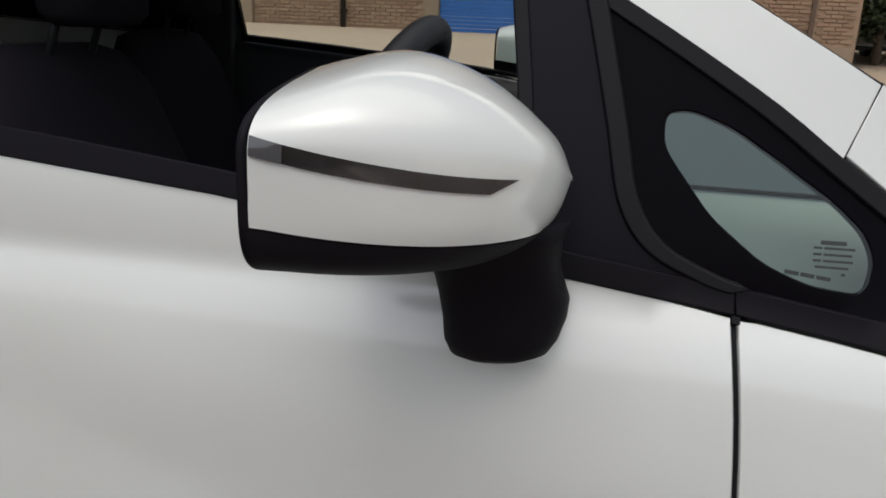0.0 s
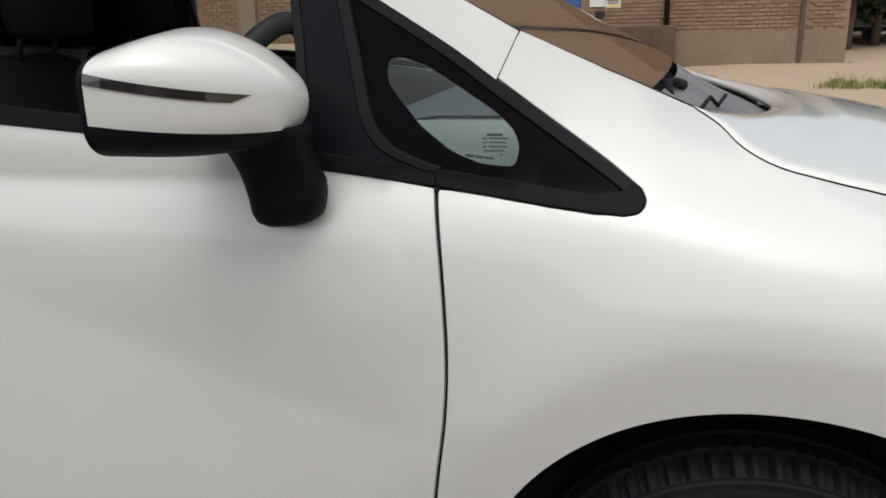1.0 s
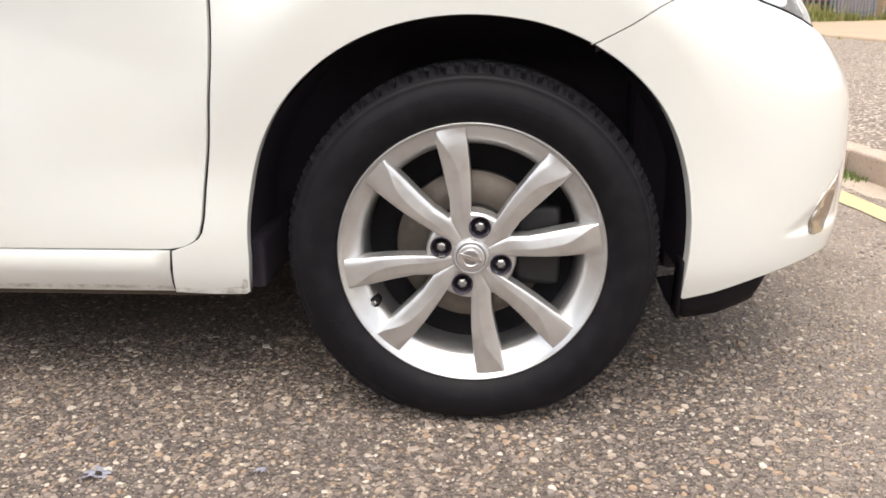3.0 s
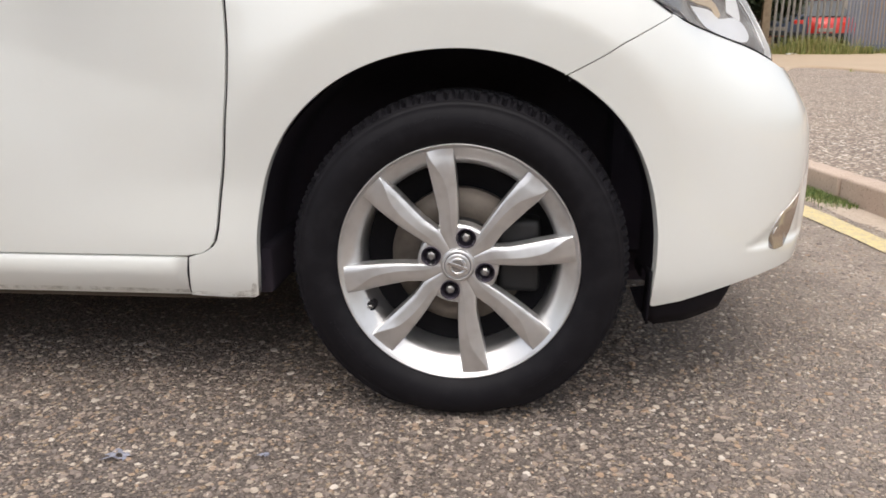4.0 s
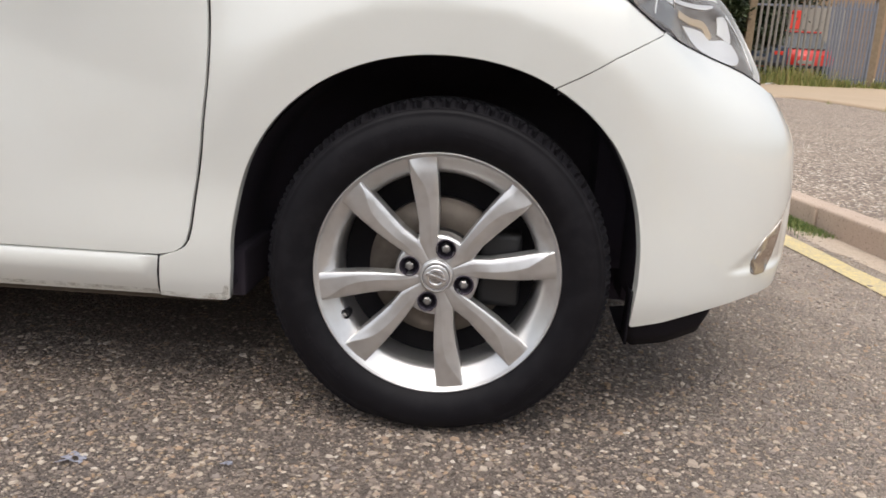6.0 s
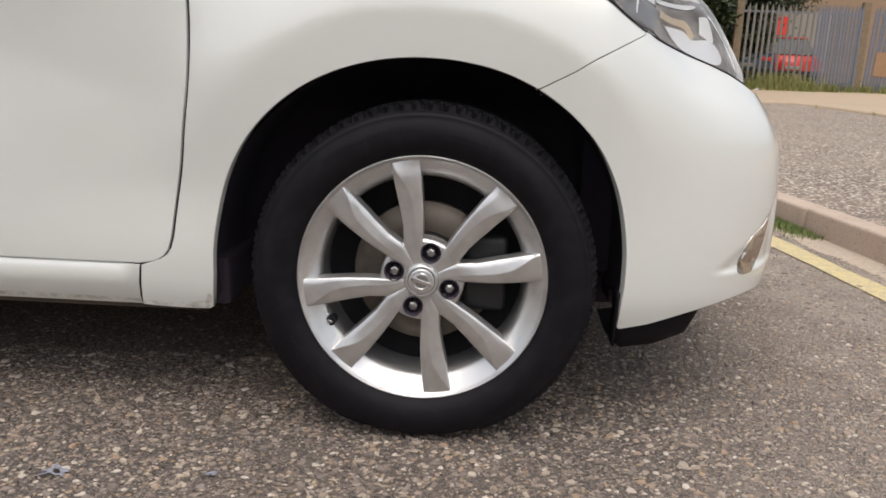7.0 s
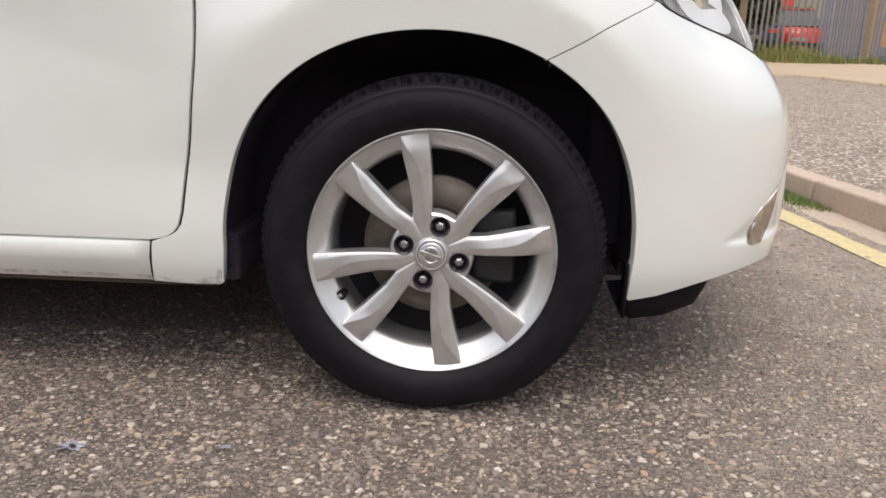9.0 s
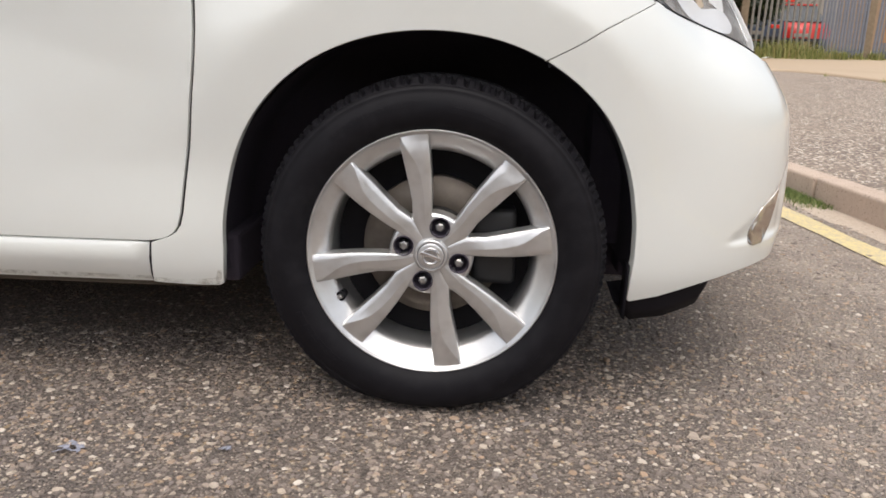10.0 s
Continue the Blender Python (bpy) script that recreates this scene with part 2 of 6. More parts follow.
_ad = _p.t.nodes.new("ShaderNodeMath")
_ad.operation = "ADD"
_fr = _p.t.nodes.new("ShaderNodeMath")
_fr.operation = "FRACT"
_p.link(_r, _ad.inputs[0]), _p.link(_r2, _ad.inputs[1]), _p.link(_ad.outputs[0], _fr.inputs[0])
_c = _p.ramp(_fr.outputs[0], [(0, (.24, .148, .092)), (.4, (.31, .198, .126)), (.75, (.345, .232, .148)), (1, (.285, .158, .102))])
_p.color(_p.mix(_p.ramp(_p.noise(9, 5, .6).outputs["Fac"], [(.3, g(0)), (.8, g(.6))]), _c, (.20, .15, .11)))
_p.bump(_p.noise(120, 3).outputs["Fac"], .5, .004)
M_BRICK = _p.m
_p = Mat("lime_mortar", (.38, .32, .25), .95)
_p.color(_p.mix(_p.noise(4, 5, .6).outputs["Fac"], (.24, .165, .108), (.33, .232, .157)))
_p.bump(_p.noise(90, 3).outputs["Fac"], .5, .004)
M_MORTAR = _p.m
_p = Mat("stained_render", (.33, .28, .22), .92)
_n, _n2 = _p.noise(1.6, 6, .65).outputs["Fac"], _p.noise(30, 4).outputs["Fac"]
_p.color(_p.mix(_p.mix(.35, _n, _n2), (.140, .102, .072), (.39, .295, .208)))
_p.bump(_n2, .4, .006)
M_RENDER = _p.m
_p = Mat("dark_stained_brick", (.10, .07, .05), .92)
_p.color(_p.mix(_p.noise(5, 5, .6).outputs["Fac"], (.055, .042, .034), (.17, .11, .075)))
M_DARKBRICK = _p.m
_p = Mat("blue_door_paint", (.012, .10, .36), .45)
_p.color(_p.mix(_p.noise(3, 4).outputs["Fac"], (.010, .085, .32), (.018, .13, .42)))
M_BLUE = _p.m
_p = Mat("galvanised_steel", (.33, .35, .38), .6, .15)
_p.color(_p.mix(_p.noise(7, 4).outputs["Fac"], (.12, .135, .17), (.215, .23, .27)))
M_GALV = _p.m
_p = Mat("weathered_timber", (.20, .15, .10), .9)
_p.color(_p.mix(_p.noise(14, 4).outputs["Fac"], (.13, .095, .06), (.27, .21, .145)))
M_TIMBER = _p.m
M_REDPAINT = Mat("red_car_paint", (.55, .03, .02), .3, 0, Coat_Weight=.6).m
M_WHITEPAINT = Mat("white_car_paint", (.75, .75, .76), .3, 0, Coat_Weight=.6).m
M_NAVYPAINT = Mat("dark_blue_car_paint", (.02, .035, .07), .3, 0, Coat_Weight=.6).m
M_DARKGLASS = Mat("far_car_glass", (.03, .036, .042), .10, 0, Coat_Weight=.3, Coat_Roughness=.05).m
M_SIGNWHITE = Mat("sign_white", (.72, .72, .70), .5).m
M_SIGNYELLOW = Mat("sign_yellow", (.75, .60, .12), .5).m
M_SIGNRED = Mat("sign_red", (.55, .06, .04), .5).m
M_BLACKIRON = Mat("black_painted_iron", (.015, .015, .016), .5).m
_p = Mat("sandy_grit", (.3, .24, .18), .95)
_p.color(_p.mix(_p.noise(60, 5, .7).outputs["Fac"], (.30, .24, .19), (.62, .52, .42)))
_p.bump(_p.noise(220, 3).outputs["Fac"], .6, .003)
M_GRIT = _p.m
_p = Mat("bleached_steel", (.36, .34, .31), .7, .1)
_p.color(_p.mix(_p.noise(7, 4).outputs["Fac"], (.15, .14, .13), (.26, .245, .22)))
M_BLEACHED = _p.m
_p = Mat("rusty_sheet", (.32, .19, .10), .85)
_p.color(_p.mix(_p.noise(9, 5, .6).outputs["Fac"], (.24, .14, .08), (.42, .26, .15)))
M_RUST = _p.m
_p = Mat("thin_plastic", (.42, .43, .52), .45)
_p.color(_p.mix(_p.noise(120, 3).outputs["Fac"], (.17, .175, .23), (.38, .39, .45)))
M_SCRAP = _p.m
M_TAILRED = Mat("red_lamp_plastic", (.70, .045, .025), .3).m
M_VANPAINT = Mat("pale_van_paint", (.27, .25, .22), .6).m


# ---- helpers for meshes ----
from mathutils import geometry


def mesh_of(name, verts, faces, mat, normals=None, smooth=True):
    me = bpy.data.meshes.new(name)
    me.from_pydata([tuple(map(float, v)) for v in verts], [], faces)
    me.materials.append(mat)
    me.polygons.foreach_set("use_smooth", [smooth]*len(me.polygons))
    if normals is not None:
        me.normals_split_custom_set_from_vertices([tuple(map(float, n)) for n in normals])
    me.update()
    return me


def put(name, me, parent=None, label="", m=None):
    ob = new(name, me)
    if parent is not None:
        ob.parent = parent
    if m is not None:
        ob.matrix_basis = m
    return tagged(ob, label)


def part(name, bm, mat, parent=None, label="", smooth=False):
    """Links a bmesh as one mesh object under a thing or a part."""
    me = bpy.data.meshes.new(name)
    bm.to_mesh(me)
    bm.free()
    me.materials.append(mat)
    me.polygons.foreach_set("use_smooth", [smooth]*len(me.polygons))
    return put(name, me, parent, label)


def thing(name, label, category, group="", at=None):
    ob = new(name)
    ob.empty_display_size = .1
    if at is not None:
        ob.matrix_basis = at
    return tagged(ob, label, category, group)


def box(bm, x0, x1, y0, y1, z0, z1, bevel=0.0, seg=2, m=None):
    r = bmesh.ops.create_cube(bm, size=1, matrix=Matrix.LocRotScale(((x0 + x1)/2, (y0 + y1)/2, (z0 + z1)/2), None, (abs(x1 - x0), abs(y1 - y0), abs(z1 - z0))))
    vs = r["verts"]
    if bevel:
        es = list({e for v in vs for e in v.link_edges})
        r = bmesh.ops.bevel(bm, geom=es, offset=bevel, segments=seg, affect="EDGES", profile=.6)
        vs = list({v for f in r["faces"] for v in f.verts} | {v for v in vs if v.is_valid})
    if m is not None:
        bmesh.ops.transform(bm, matrix=m, verts=vs)
    return vs


def tube(bm, pts, rad, n=8, cap=True):
    """A round bar along points; rad is one number or one for each point."""
    pts = [Vector(p) for p in pts]
    rads = rad if isinstance(rad, (list, tuple)) else [rad]*len(pts)
    rings = []
    for i, p in enumerate(pts):
        d = (pts[min(i + 1, len(pts) - 1)] - pts[max(i - 1, 0)]).normalized()
        a = d.orthogonal().normalized() if i == 0 else (a - d*a.dot(d)).normalized()
        b = d.cross(a)
        rings.append([bm.verts.new(p + (a*math.cos(2*math.pi*k/n) + b*math.sin(2*math.pi*k/n))*rads[i]) for k in range(n)])
    for r0, r1 in zip(rings, rings[1:]):
        for k in range(n):
            bm.faces.new((r0[k], r0[(k + 1) % n], r1[(k + 1) % n], r1[k]))
    if cap:
        bm.faces.new(rings[0][::-1]), bm.faces.new(rings[-1])


def lathe(bm, prof, n, cx=0.0, cz=0.0, close=False):
    """Turns (radius, y) pairs about the y axis through (cx, cz)."""
    rings = [[bm.verts.new((cx + r*math.cos(2*math.pi*k/n), y, cz + r*math.sin(2*math.pi*k/n))) for k in range(n)] for r, y in prof]
    pairs = list(zip(rings, rings[1:])) + ([(rings[-1], rings[0])] if close else [])
    for r0, r1 in pairs:
        for k in range(n):
            bm.faces.new((r0[k], r0[(k + 1) % n], r1[(k + 1) % n], r1[k]))
    return rings


# ---- the car's skin ----
def spl(xs, ys, x):
    """Smooth curve through (xs, ys)."""
    xs, ys, x = np.asarray(xs, float), np.asarray(ys, float), np.asarray(x, float)
    d = np.diff(ys)/np.diff(xs)
    m = np.concatenate([[d[0]], (d[1:] + d[:-1])/2, [d[-1]]])
    i = np.clip(np.searchsorted(xs, x) - 1, 0, len(xs) - 2)
    h = xs[i + 1] - xs[i]
    t = (x - xs[i])/h
    y = (2*t**3 - 3*t**2 + 1)*ys[i] + (t**3 - 2*t**2 + t)*h*m[i] + (-2*t**3 + 3*t**2)*ys[i + 1] + (t**3 - t**2)*h*m[i + 1]
    y = np.where(t < 0, ys[0] + m[0]*(x - xs[0]), y)
    return np.where(t > 1, ys[-1] + m[-1]*(x - xs[-1]), y)


def soft(v, w):
    return w*np.logaddexp(0, v/w)


def step(a, b, x):
    t = np.clip((np.asarray(x, float) - a)/(b - a), 0, 1)
    return t*t*(3 - 2*t)


WIDTH = 1.69      # car width between the two skins' zero planes
PU = (.25, .30, .40, .50, .60, .70, .80, .95, 1.15, 1.40)
PX = (.25, .30, .40, .50, .59, .66, .705, .75, .785, .80)
PY = (.006, .012, .038, .075, .125, .195, .285, .425, .615, .86)
KZ = (.15, .2, .25, .3, .35, .4, .5, .55, .6, .65, .7, .76, .85)
KX = (.86, .90, .955, .98, .985, .985, .972, .950, .900, .845, .79, .72, .62)
SZ = (.10, .20, .23, .26, .31, .40, .55, .70, .80, .88, .92)
SY = (.052, .030, .019, .010, .0045, .0005, -.001, .002, .010, .028, .045)


def body(u, z):
    """A point of the side skin: u runs forward along the flank and round the nose, z is the height. Gives x and y."""
    u, z = np.asarray(u, float), np.asarray(z, float)
    px = np.where(u > .25, spl(PU, PX, u), u)
    py = np.where(u > .25, spl(PU, PY, u), .006*step(0, .25, u))
    x = np.where(px > .3, .3 + (px - .3)*spl(KZ, KX, z), px)
    side = spl(SZ, SY, np.minimum(z, .93))
    zs = spl((-3.3, -1.0, -.6, -.2, 0, .2, .37, .5, .7), (1.0, .975, .94, .915, .895, .85, .735, .645, .605), u)
    m = spl((-.6, -.3, -.15, -.02, .2, .4, .8), (.30, .36, .9, 2.0, 2.0, 1.6, 1.2), np.clip(u, -.6, .8))
    top = m*soft(z - zs, .018)
    # the lamp stands more upright, then rolls over to its upper edge
    zl = spl((.19, .284, .378, .49, .592, .66, .8), (.87, .81, .755, .713, .686, .668, .65), np.clip(u, .19, .8))
    zk = spl((.3, .45, .6, .8), (.90, .875, .825, .815), np.clip(u, .3, .8))
    top = top - step(.22, .42, u)*((m - .5)*soft(z - zl, .015) - 3.0*soft(z - zk, .02))
    rho, ang = np.hypot(u + .002, z - .302), np.degrees(np.arctan2(z - .302, u))
    fade = step(15, 50, ang)*(1 - step(135, 165, ang))
    edge = .458 - rho
    flare = -.018*np.exp(-(np.minimum(edge, 0)/.09)**2) + .120*soft(edge, .002)
    flare = np.where(rho < .7, flare*fade, 0)
    # door creases: a falling shoulder line, a valley below it and a second crest
    l1 = .735 + (-.22 - u)*.135
    l2 = .600 + np.clip(-.50 - u, 0, .7)*.30
    l3 = .600 - np.clip(-.50 - u, 0, .7)*.33
    w = .004
    d = .080*(soft(l1 - z, w) - soft(l2 - z, w)) - .038*(soft(l2 - z, w) - soft(l3 - z, w))
    scoop = d*step(-.20, -.46, u)*(1 - step(-1.9, -2.3, u))*step(.30, .46, z)
    wedge = np.clip((u - .50)/.14, 0, 1.2)
    recess = .013*wedge*step(.0, .014, z - .308)*step(.0, .030, .318 + .56*(u - .52) - z)*(1 - step(.735, .80, u))
    sill = step(-.507, -.511, u)*(1 - step(.304, .306, z))*(.55*soft(z - .2925, .003) - .0045 + .30*soft(.272 - z, .008))
    back = np.clip(-2.55 - u, 0, None)
    y = side*(1 - .6*np.clip((u - .25)/.5, 0, 1)) + py + top + flare + scoop + recess + sill + .30*back**2
    return x, y


def settle(x, y, z):
    """The upper body sits a little higher and further back."""
    w = step(.66, .93, z)*(1 - .85*step(-.16, .20, x))
    return np.stack([x - .0130*w, y, z + .0130*w], -1)


def skin(u, z, depth=0.0):
    """Points and outward normals of the near flank."""
    u, z = np.asarray(u, float), np.asarray(z, float)
    h = 2e-4

    def at(a, b):
        x, y = body(a, b)
        return settle(x, y, b + 0*x)
    p = at(u, z)
    n = np.cross(at(u + h, z) - p, at(u, z + h) - p)
    n /= np.linalg.norm(n, axis=-1, keepdims=True)
    return p - n*np.asarray(depth)[..., None], n


def flip(p, n, faces, side):
    if side > 0:
        return p, n, faces
    p, n = p.copy(), n.copy()
    p[:, 1] = WIDTH - p[:, 1]
    n[:, 1] *= -1
    return p, n, [tuple(reversed(f)) for f in faces]


def inside(poly, pts):
    """Which of the points lie in the outline."""
    p, q = np.asarray(poly, float), np.asarray(pts, float)
    x, z = q[:, 0], q[:, 1]
    hit = np.zeros(len(q), bool)
    for (x0, z0), (x1, z1) in zip(p, np.roll(p, -1, 0)):
        if z0 == z1:
            continue
        hit ^= ((z0 > z) != (z1 > z)) & (x < (x1 - x0)*(z - z0)/(z1 - z0) + x0)
    return hit


def near(poly, pts):
    """How far the points lie from the outline."""
    p, q = np.asarray(poly, float), np.asarray(pts, float)
    best = np.full(len(q), 9.0)
    for a, b in zip(p, np.roll(p, -1, 0)):
        d = b - a
        t = np.clip(((q - a) @ d)/max(d @ d, 1e-12), 0, 1)
        best = np.minimum(best, np.linalg.norm(q - a - t[:, None]*d, axis=1))
    return best


def dense(poly, most):
    out = []
    for a, b in zip(poly, list(poly[1:]) + [poly[0]]):
        k = max(1, math.ceil(math.dist(a, b)/most))
        out += [(a[0] + (b[0] - a[0])*i/k, a[1] + (b[1] - a[1])*i/k) for i in range(k) if math.dist(a, b) > 1e-6]
    return out


def panel(outline, side=1, grid=.02, lift=0.0, lip=.016, round_=.002, holes=()):
    """A pressed sheet cut from the skin: the outline and its holes are in (u, z). Its edges are rolled in."""
    loops = [dense(l, grid) for l in (outline, *holes)]
    us, zs = [p[0] for p in outline], [p[1] for p in outline]
    gu, gz = np.meshgrid(np.arange(min(us), max(us), grid), np.arange(min(zs), max(zs), grid))
    gu = gu + (np.arange(gu.shape[0]) % 2)[:, None]*grid/2
    free = np.stack([gu.ravel(), gz.ravel()], 1)
    ok = inside(loops[0], free) & (near(loops[0], free) > .4*grid)
    for l in loops[1:]:
        ok &= ~inside(l, free) & (near(l, free) > .4*grid)
    free = free[ok]
    pts, edges = [], []
    for l in loops:
        k = len(pts)
        edges += [(k + i, k + (i + 1) % len(l)) for i in range(len(l))]
        pts += l
    pts += [tuple(p) for p in free]
    co, _, tris, _, _, _ = geometry.delaunay_2d_cdt([Vector(p) for p in pts], edges, [], 0, 1e-7)
    uz = np.array([c[:] for c in co])
    mid = np.array([uz[list(t)].mean(0) for t in tris])
    keep = inside(loops[0], mid)
    for l in loops[1:]:
        keep &= ~inside(l, mid)
    faces = []
    for t, k in zip(tris, keep):
        if k:
            a, b, c = (uz[i] for i in t)
            ccw = (b[0] - a[0])*(c[1] - a[1]) - (b[1] - a[1])*(c[0] - a[0]) > 0
            faces.append(tuple(t) if ccw else tuple(reversed(t)))
    p, n = skin(uz[:, 0], uz[:, 1], -lift*np.ones(len(uz)))
    # rolled edge round the border
    half = {}
    for t in faces:
        for i in range(3):
            half[(t[i], t[(i + 1) % 3])] = True
    nxt = [e for e in half if (e[1], e[0]) not in half]
    out = {}
    for a, b in nxt:
        d = uz[b] - uz[a]
        o = np.array([d[1], -d[0]])/max(np.linalg.norm(d), 1e-9)
        out[a], out[b] = out.get(a, 0) + o, out.get(b, 0) + o
    ids = sorted(out)
    o2 = np.array([out[i]/max(np.linalg.norm(out[i]), 1e-9) for i in ids])
    base = uz[ids]
    pts3, nrm = [p], [n]
    count = len(p)
    ring_of = []
    for off, dep, w in ((0, 0, 0), (.6*round_, .3*round_, .7), (round_, round_, 1.0), (round_, lip, 1.0)):
        q, qn = skin(base[:, 0] + o2[:, 0]*off, base[:, 1] + o2[:, 1]*off, dep - lift)
        fa, _ = skin(base[:, 0] + o2[:, 0]*(off + .004), base[:, 1] + o2[:, 1]*(off + .004), dep - lift)
        d = fa - q
        d /= np.linalg.norm(d, axis=1, keepdims=True) + 1e-12
        mixn = qn*(1 - w) + d*w
        mixn /= np.linalg.norm(mixn, axis=1, keepdims=True)
        pts3.append(q), nrm.append(mixn)
        ring_of.append({v: count + k for k, v in enumerate(ids)})
        count += len(ids)
    for a, b in nxt:
        for r0, r1 in zip(ring_of, ring_of[1:]):
            faces.append((r0[b], r0[a], r1[a], r1[b]))
    P, N, F = flip(np.concatenate(pts3), np.concatenate(nrm), faces, side)
    return P, F, N


def rounded(pts, r, n=5):
    """An outline with its corners rounded off."""
    out = []
    k = len(pts)
    for i in range(k):
        a, b, c = Vector(pts[i - 1]), Vector(pts[i]), Vector(pts[(i + 1) % k])
        d0, d1 = (a - b), (c - b)
        q = min(r, d0.length*.45, d1.length*.45)
        p0, p1 = b + d0.normalized()*q, b + d1.normalized()*q
        for s in range(n + 1):
            t = s/n
            v = p0*(1 - t)**2 + b*2*t*(1 - t) + p1*t*t
            out.append((v.x, v.y))
    return out


def curve(zs, us, lo, hi, n):
    return [(float(spl(zs, us, z)), float(z)) for z in np.linspace(lo, hi, n)]


def smooth_line(pts, n=6):
    """A smooth line through points, n pieces for each."""
    t = np.arange(len(pts))
    q = np.linspace(0, len(pts) - 1, (len(pts) - 1)*n + 1)
    return list(zip(spl(t, [p[0] for p in pts], q).tolist(), spl(t, [p[1] for p in pts], q).tolist()))


def shut_u(z):
    """The front edge of the front door."""
    return float(spl((.35, .42, .49, .55, .63, .70, .76, .84, .93, 1.0), (-.4425, -.4330, -.4205, -.4125, -.4015, -.3965, -.3942, -.3955, -.4030, -.410), z))


def shift(pts, du, dz=0.0):
    return [(u + du, z + dz) for u, z in pts]


GAP = .0042
ARCH_C, ARCH_R = (-.004, .303), .3785


ARCH_A = (-14, -6, 11, 22, 32, 41, 60, 71, 80, 90, 99, 108, 120, 130, 140, 153, 166, 178)
ARCH_D = (.3740, .3686, .3706, .3768, .3828, .3860, .3858, .3836, .3808, .3795, .3800, .3818, .3838, .3838, .3822, .3766, .3690, .3665)


def arch(a0, a1, n=44, c=ARCH_C, r=ARCH_R):
    """The lip of a wheel arch, with its slightly squared shoulders."""
    out = []
    for a in np.linspace(a0, a1, n):
        d = float(spl(ARCH_A, ARCH_D, a))*r/ARCH_R
        out.append((c[0] + d*math.cos(math.radians(a)), c[1] + d*math.sin(math.radians(a))))
    return out


SEAM_DOWN = [(shut_u(z), z) for z in np.linspace(.925, .36, 30)] + [(-.4475, .336), (-.456, .3235), (-.471, .3140), (-.500, .3085)]
TRI_TOP = [(-.149, .923), (-.189, .952), (-.28, 1.016), (-.329, 1.051), (-.384, 1.091), (-.455, 1.135), (-.524, 1.175)]
TRI_LOW = [(-.402, .925), (-.33, .916), (-.26, .906), (-.20, .899), (-.168, .8965)]
TRI_TIP = smooth_line([(-.168, .8965), (-.151, .900), (-.1445, .911), (-.149, .923)], 4)
SCREEN_EDGE = [(-.085, 1.009), (-.14, 1.035), (-.199, 1.062), (-.305, 1.111), (-.417, 1.173), (-.60, 1.27), (-.80, 1.37), (-.95, 1.435)]
BONNET_GAP = smooth_line([(-.085, 1.010), (-.050, .987), (-.022, .9615), (.018, .942), (.069, .930), (.13, .918), (.195, .9035)], 4)
LAMP_LOW = smooth_line([(.1915, .8955), (.1985, .868), (.233, .8315), (.288, .7885), (.395, .7355), (.499, .7055), (.60, .679), (.672, .655)], 4)
BUMP_SEAM = smooth_line([(.184, .6355), (.2415, .6655), (.2985, .6985), (.395, .7355)], 4)
FRONT_A = 60.3

car = thing("car", "white five-door hatchback parked on worn asphalt", "car")


def skin_part(name, data, mat, parent, label=""):
    P, F, N = data
    return put(name, mesh_of(name, P, F, mat, N), parent, label)


def both_sides(name, outline, mat, label="", **kw):
    a = skin_part(name, panel(outline, 1, **kw), mat, car, label)
    kw["grid"] = .05
    skin_part(name, panel(outline, -1, **kw), mat, car, label)
    return a


lamp_in = LAMP_LOW[:17]
fender_outline = (shift(SEAM_DOWN[:-1], GAP)[::-1] + shift(TRI_LOW[:-1], 0, -GAP) + shift(TRI_TIP, GAP) + shift(TRI_TOP[1:3], GAP*.5, GAP)
                  + [(-.327, 1.052 + GAP), (-.303, 1.111)] + SCREEN_EDGE[2::-1] + shift(BONNET_GAP[1:], -.0006, -.0016)
                  + shift(lamp_in, -GAP, -GAP) + shift(BUMP_SEAM[::-1], -.0008, .0014) + arch(FRONT_A + .3, 178, 50)
                  + [(-.3710, .290), (-.3740, .260), (-.3775, .2285), (-.3845, .2242), (-.440, .2230), (-.5070, .2258), (-.4995, .3025)])
fender_outline = [p for i, p in enumerate(fender_outline) if i == 0 or math.dist(p, fender_outline[i - 1]) > 8e-4]
both_sides("front_wing", fender_outline, M_PAINT)

nose = [(.3640, .30), (.3622, .255), (.3625, .2190), (.3680, .2150)] + smooth_line([(.423, .222), (.509, .243), (.617, .262), (.78, .270), (1.0, .272), (1.39, .272)], 5)
bumper_outline = (shift(BUMP_SEAM, .0008, -.0014)[1:] + shift(LAMP_LOW[17:], 0, -GAP) + smooth_line([(.70, .64), (.80, .635), (1.0, .63), (1.39, .62)], 5)
                  + nose[::-1] + arch(7, FRONT_A - .3, 26))
both_sides("front_bumper", bumper_outline, M_PAINT, grid=.01)

DOOR_END, DOOR2_END = -1.62, -2.42
door_outline = (shift(SEAM_DOWN, -GAP) + [(-.56, .3085), (DOOR_END + .06, .3085), (DOOR_END + .004, .34), (DOOR_END, .42), (DOOR_END, .75), (DOOR_END, 1.045)]
                + [(-1.3, 1.022), (-1.047, 1.001), (-.87, .986), (-.70, .965), (-.556, .943)] + [(-.402 - GAP, .925 - GAP)])
both_sides("front_door", door_outline[1:], M_PAINT, grid=.025)
rear_door = [(DOOR_END - .005, 1.045), (DOOR_END - .005, .42), (DOOR_END - .012, .34), (DOOR_END - .07, .3065), (-2.15, .3065), (-2.20, .34)] + arch(162, 100, 14, (-2.604, .303), .40)[:-1] + [(DOOR2_END - .09, .74), (DOOR2_END - .05, 1.09)]
both_sides("rear_door", rear_door, M_PAINT, grid=.05)
